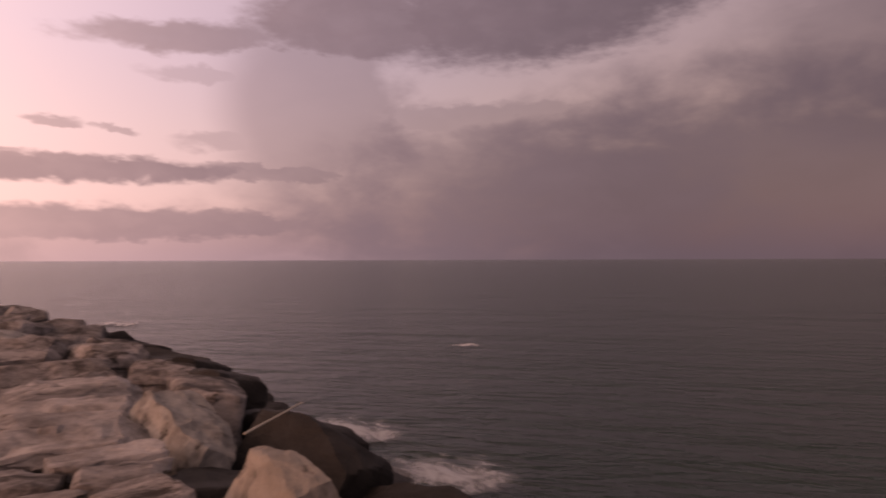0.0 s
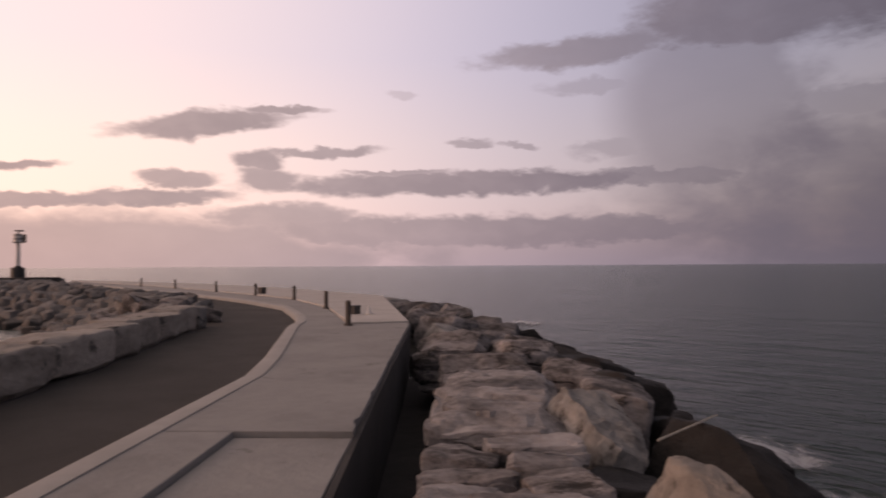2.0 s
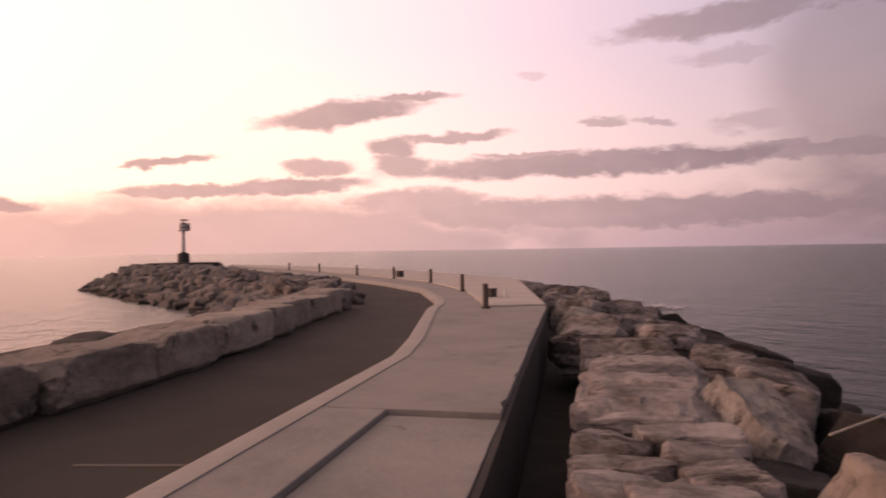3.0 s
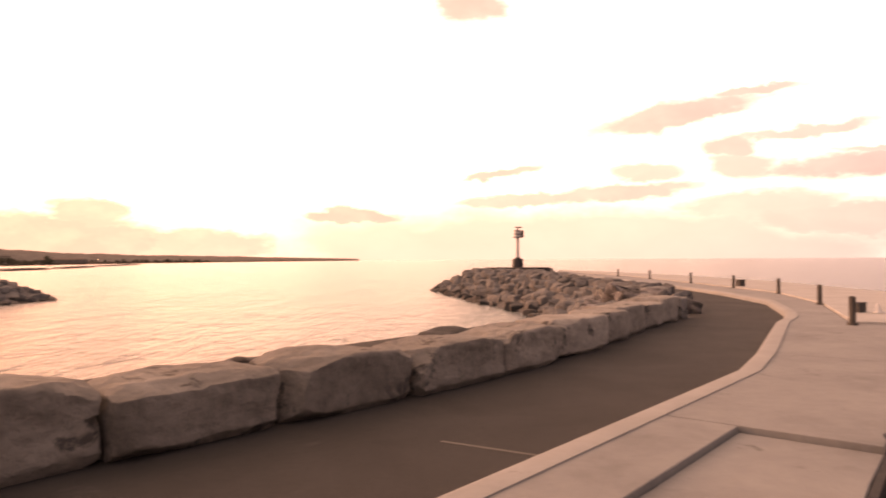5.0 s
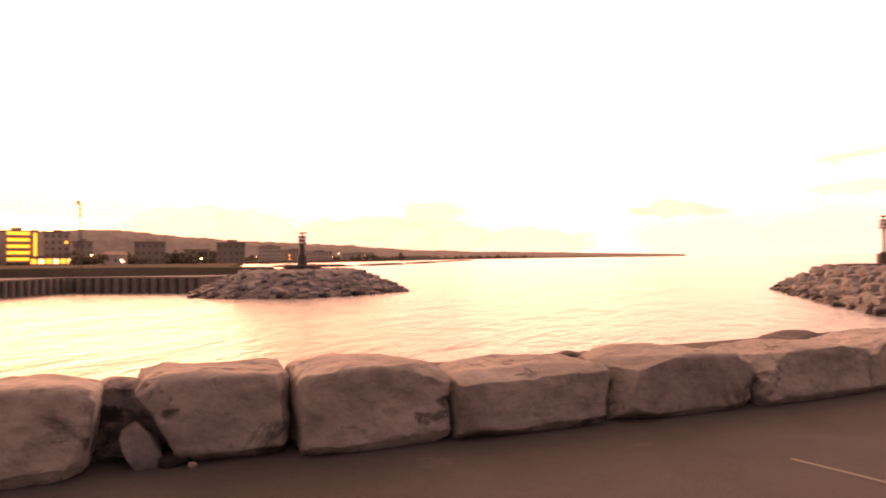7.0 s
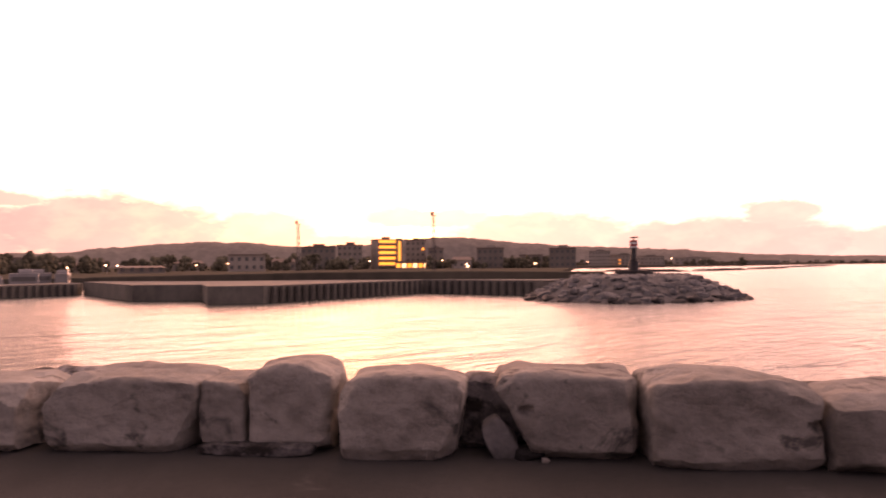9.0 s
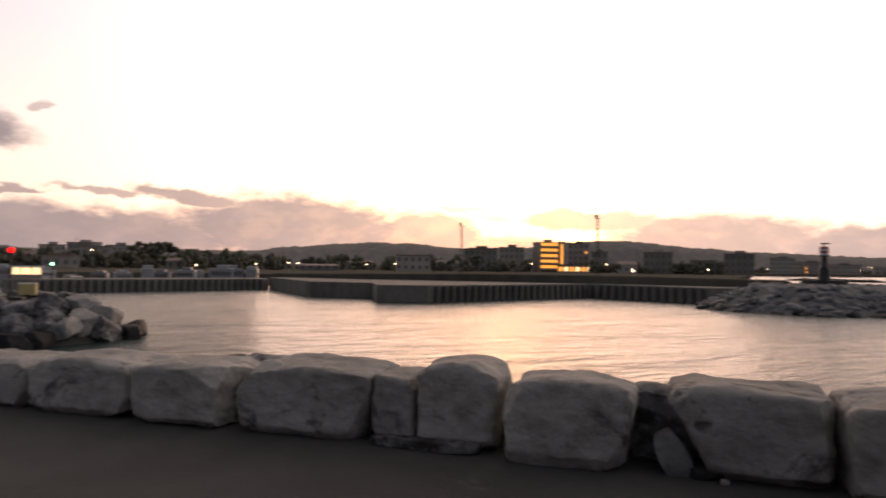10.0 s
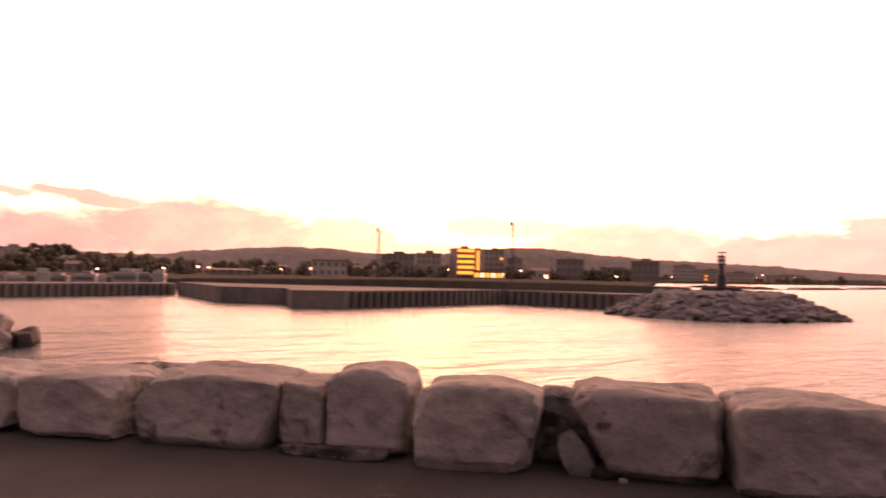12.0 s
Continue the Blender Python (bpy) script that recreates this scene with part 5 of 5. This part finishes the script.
# trees of the waterfront
def crown_bm(seed, wide, high, pine=False):
    r = random.Random(seed)
    bm = bmesh.new()
    for k in range(46):
        a = r.uniform(0, 6.28)
        q = math.sqrt(r.random())
        zz = r.random()
        fall = math.sqrt(max(0.05, 1 - (zz * 2 - 1) ** 2)) if not pine else (1 - 0.5 * zz)
        c = Vector((math.cos(a) * q * wide * fall, math.sin(a) * q * wide * fall, high * (0.15 + 0.85 * zz)))
        m = Matrix.Translation(c) @ Euler((r.uniform(0, 3), r.uniform(0, 3), 0)).to_matrix().to_4x4() @ Matrix.Diagonal((r.uniform(0.5, 1), r.uniform(0.4, 0.8), r.uniform(0.3, 0.6), 1)) @ Matrix.Scale(wide * 0.33, 4)
        bmesh.ops.create_icosphere(bm, subdivisions=1, radius=1.0, matrix=m)
    for v in bm.verts:
        v.co += noise.noise_vector(v.co * 1.3) * 0.22
    return bm


def tree(seed, pine):
    root = empty("tree", Matrix(), "dark umbrella pine on the waterfront" if pine else "dark leafy tree on the waterfront", "tree", "waterfront trees")
    part("trunk", tube_bm((0, 0, 0), (0.1, 0, 4.4 if pine else 3.0), 0.28, 0.14, 8), BARK, root, smooth=40)
    for k in range(3):
        a = k * 2.1 + seed
        part("limb", tube_bm((0.05, 0, 2.4 + 0.5 * k), (math.cos(a) * 1.4, math.sin(a) * 1.4, 4.4 + 0.4 * k), 0.11, 0.05, 6), BARK, root)
    bm = crown_bm(seed, 3.4 if pine else 2.8, 2.4 if pine else 4.6, pine)
    bmesh.ops.translate(bm, verts=bm.verts[:], vec=(0, 0, 4.0 if pine else 2.2))
    part("crown", bm, LEAF, root)
    return root


kinds = [tree(k, k % 2 == 1) for k in range(4)]
rt = random.Random(21)
spots = [(91.5, 250, 1.25), (90.6, 255, 1.3), (92.6, 265, 1.3), (87.8, 310, 1.1)]
for k in range(70):
    a = rt.uniform(29, 111)
    if 57.5 < a < 61.5 or a < 45.5:
        continue
    spots.append((a, rt.uniform(250, 420) if a > 42 else rt.uniform(420, 600), rt.uniform(0.55, 1.0)))
for i, (a, dist, size) in enumerate(spots):
    x, y = polar(a, dist)
    m = Matrix.Translation((x, y, GROUND)) @ Matrix.Rotation(rt.uniform(0, 6), 4, "Z")
    ob = kinds[i] if i < 4 else copy_thing(kinds[i % 4], m)
    ob.matrix_world = m @ Matrix.Scale(size, 4)


# belt of trees and scrub behind the waterfront
def belt(name, az0, az1, count, d0, d1, h0, h1, seed):
    r = random.Random(seed)
    bm = bmesh.new()
    for k in range(count):
        a = r.uniform(az0, az1)
        d = r.uniform(d0, d1)
        x, y = polar(a, d)
        h = (h0 + (h1 - h0) * r.random() ** 2) * (0.75 + 0.5 * noise.noise(Vector((a * 0.6, seed, 0))))
        for q in range(7):
            w = h * r.uniform(0.16, 0.34)
            m = Matrix.Translation((x + r.uniform(-1, 1) * h * 0.4, y + r.uniform(-1, 1) * h * 0.4, GROUND + h * r.uniform(0.15, 0.92))) @ Euler((r.uniform(0, 3), r.uniform(0, 3), 0)).to_matrix().to_4x4() @ Matrix.Diagonal((w * 1.3, w, w * 0.8, 1))
            bmesh.ops.create_icosphere(bm, subdivisions=1, radius=1.0, matrix=m)
    tagged(part(name, bm, LEAF), "dark belt of trees and scrub behind the waterfront", "trees", kind="stuff")


belt("tree_belt", 82, 113, 330, 235, 330, 3.0, 8.0, 1)
belt("tree_belt", 61.5, 84, 230, 280, 400, 2.5, 7.5, 2)
belt("tree_belt", 45, 57, 150, 310, 420, 2.5, 8.0, 3)
belt("tree_belt", 31, 45, 130, 670, 800, 3.0, 7.0, 5)
belt("tree_belt", 20, 36, 130, 900, 1200, 2.5, 6.0, 4)

# boats in the marina
def boat(x, y, yaw, length, mast, seed):
    root = empty("sailing_boat" if mast else "motor_yacht", Matrix.Translation((x, y, SEA)) @ Matrix.Rotation(yaw, 4, "Z"), "moored white sailing boat with a bare mast" if mast else "moored white motor yacht", "boat", "marina boats")
    k = length / 9.0
    bm = bmesh.new()
    rings = []
    for f, w, z in [(-1, 0.75, 0.95), (-0.5, 1.0, 1.0), (0.2, 0.95, 1.1), (0.7, 0.55, 1.25), (1.0, 0.04, 1.45)]:
        rings.append([bm.verts.new((f * 4.5 * k, sx * w * 1.4 * k * q, zz)) for sx, q, zz in ((-1, 1, z * k), (-1, 0.7, -0.25), (1, 0.7, -0.25), (1, 1, z * k))])
    for a, b in zip(rings, rings[1:]):
        for i in range(4):
            bm.faces.new((a[i], a[(i + 1) % 4], b[(i + 1) % 4], b[i]))
    bm.faces.new(rings[0][::-1])
    bm.faces.new(rings[-1])
    bmesh.ops.recalc_face_normals(bm, faces=bm.faces[:])
    part("hull", bm, HULL, root)
    top = (1.0 if mast else 2.1) * k
    part("cabin", box_bm(-2.2 * k, 1.4 * k, -0.95 * k, 0.95 * k, 1.0 * k, 1.0 * k + top, 0.12 * k), HULL, root)
    part("cabin_window", box_bm(-1.9 * k, 1.1 * k, -0.97 * k, 0.97 * k, 1.0 * k + top * 0.45, 1.0 * k + top * 0.75), GLASS_DARK, root, "dark cabin window band")
    if mast:
        part("mast", tube_bm((0.4 * k, 0, k), (0.4 * k, 0, k + 9.5 * k), 0.05, 0.03, 6), STEEL_GREY, root)
        part("boom", tube_bm((0.4 * k, 0, 2.2 * k), (-3.0 * k, 0, 2.25 * k), 0.07, 0.06, 6), STEEL_GREY, root)
    else:
        part("flybridge", box_bm(-1.5 * k, 0.3 * k, -0.8 * k, 0.8 * k, 1.0 * k + top + 0.003, 1.0 * k + top + 0.55 * k, 0.08), HULL, root)


rb = random.Random(5)
for i, a in enumerate([84.2, 85.6, 86.8, 88.2, 89.4, 90.8, 92.0, 93.6, 95.4, 97.0, 99.0, 101.2, 102.4, 104.0, 106.0, 107.6]):
    dist = rb.uniform(112, 124) if a > 86 else rb.uniform(116, 120)
    x, y = polar(a, dist)
    boat(x, y, radians(a) + rb.uniform(-0.5, 0.5) + (0 if i % 2 else math.pi) + (1.2 if i % 3 == 0 else 0), rb.uniform(6.0, 9.0), i in (9, 12, 13, 14), i)

# foam where the sea breaks on the boulders
def foam(x, y, rx, ry, turn):
    bm = bmesh.new()
    bmesh.ops.create_grid(bm, x_segments=24, y_segments=24, size=1.0)
    for v in bm.verts:
        v.co.z = 0.10 * noise.noise(Vector((v.co.x * 2.5, v.co.y * 2.5, x))) + 0.03
    ob = tagged(part("foam", bm, FOAM, smooth=60), "white foam where waves break on the boulders", "foam", kind="stuff")
    ob.matrix_world = Matrix.Translation((x, y, SEA + 0.06)) @ Matrix.Rotation(radians(turn), 4, "Z") @ Matrix.Diagonal((rx, ry, 1, 1))


foam(13.6, 7.2, 1.1, 2.4, -25)
foam(11.5, 4.2, 1.2, 2.2, -25)
foam(31.0, 32.0, 1.6, 3.0, -20)
foam(28.2, 9.5, 0.5, 1.2, 30)
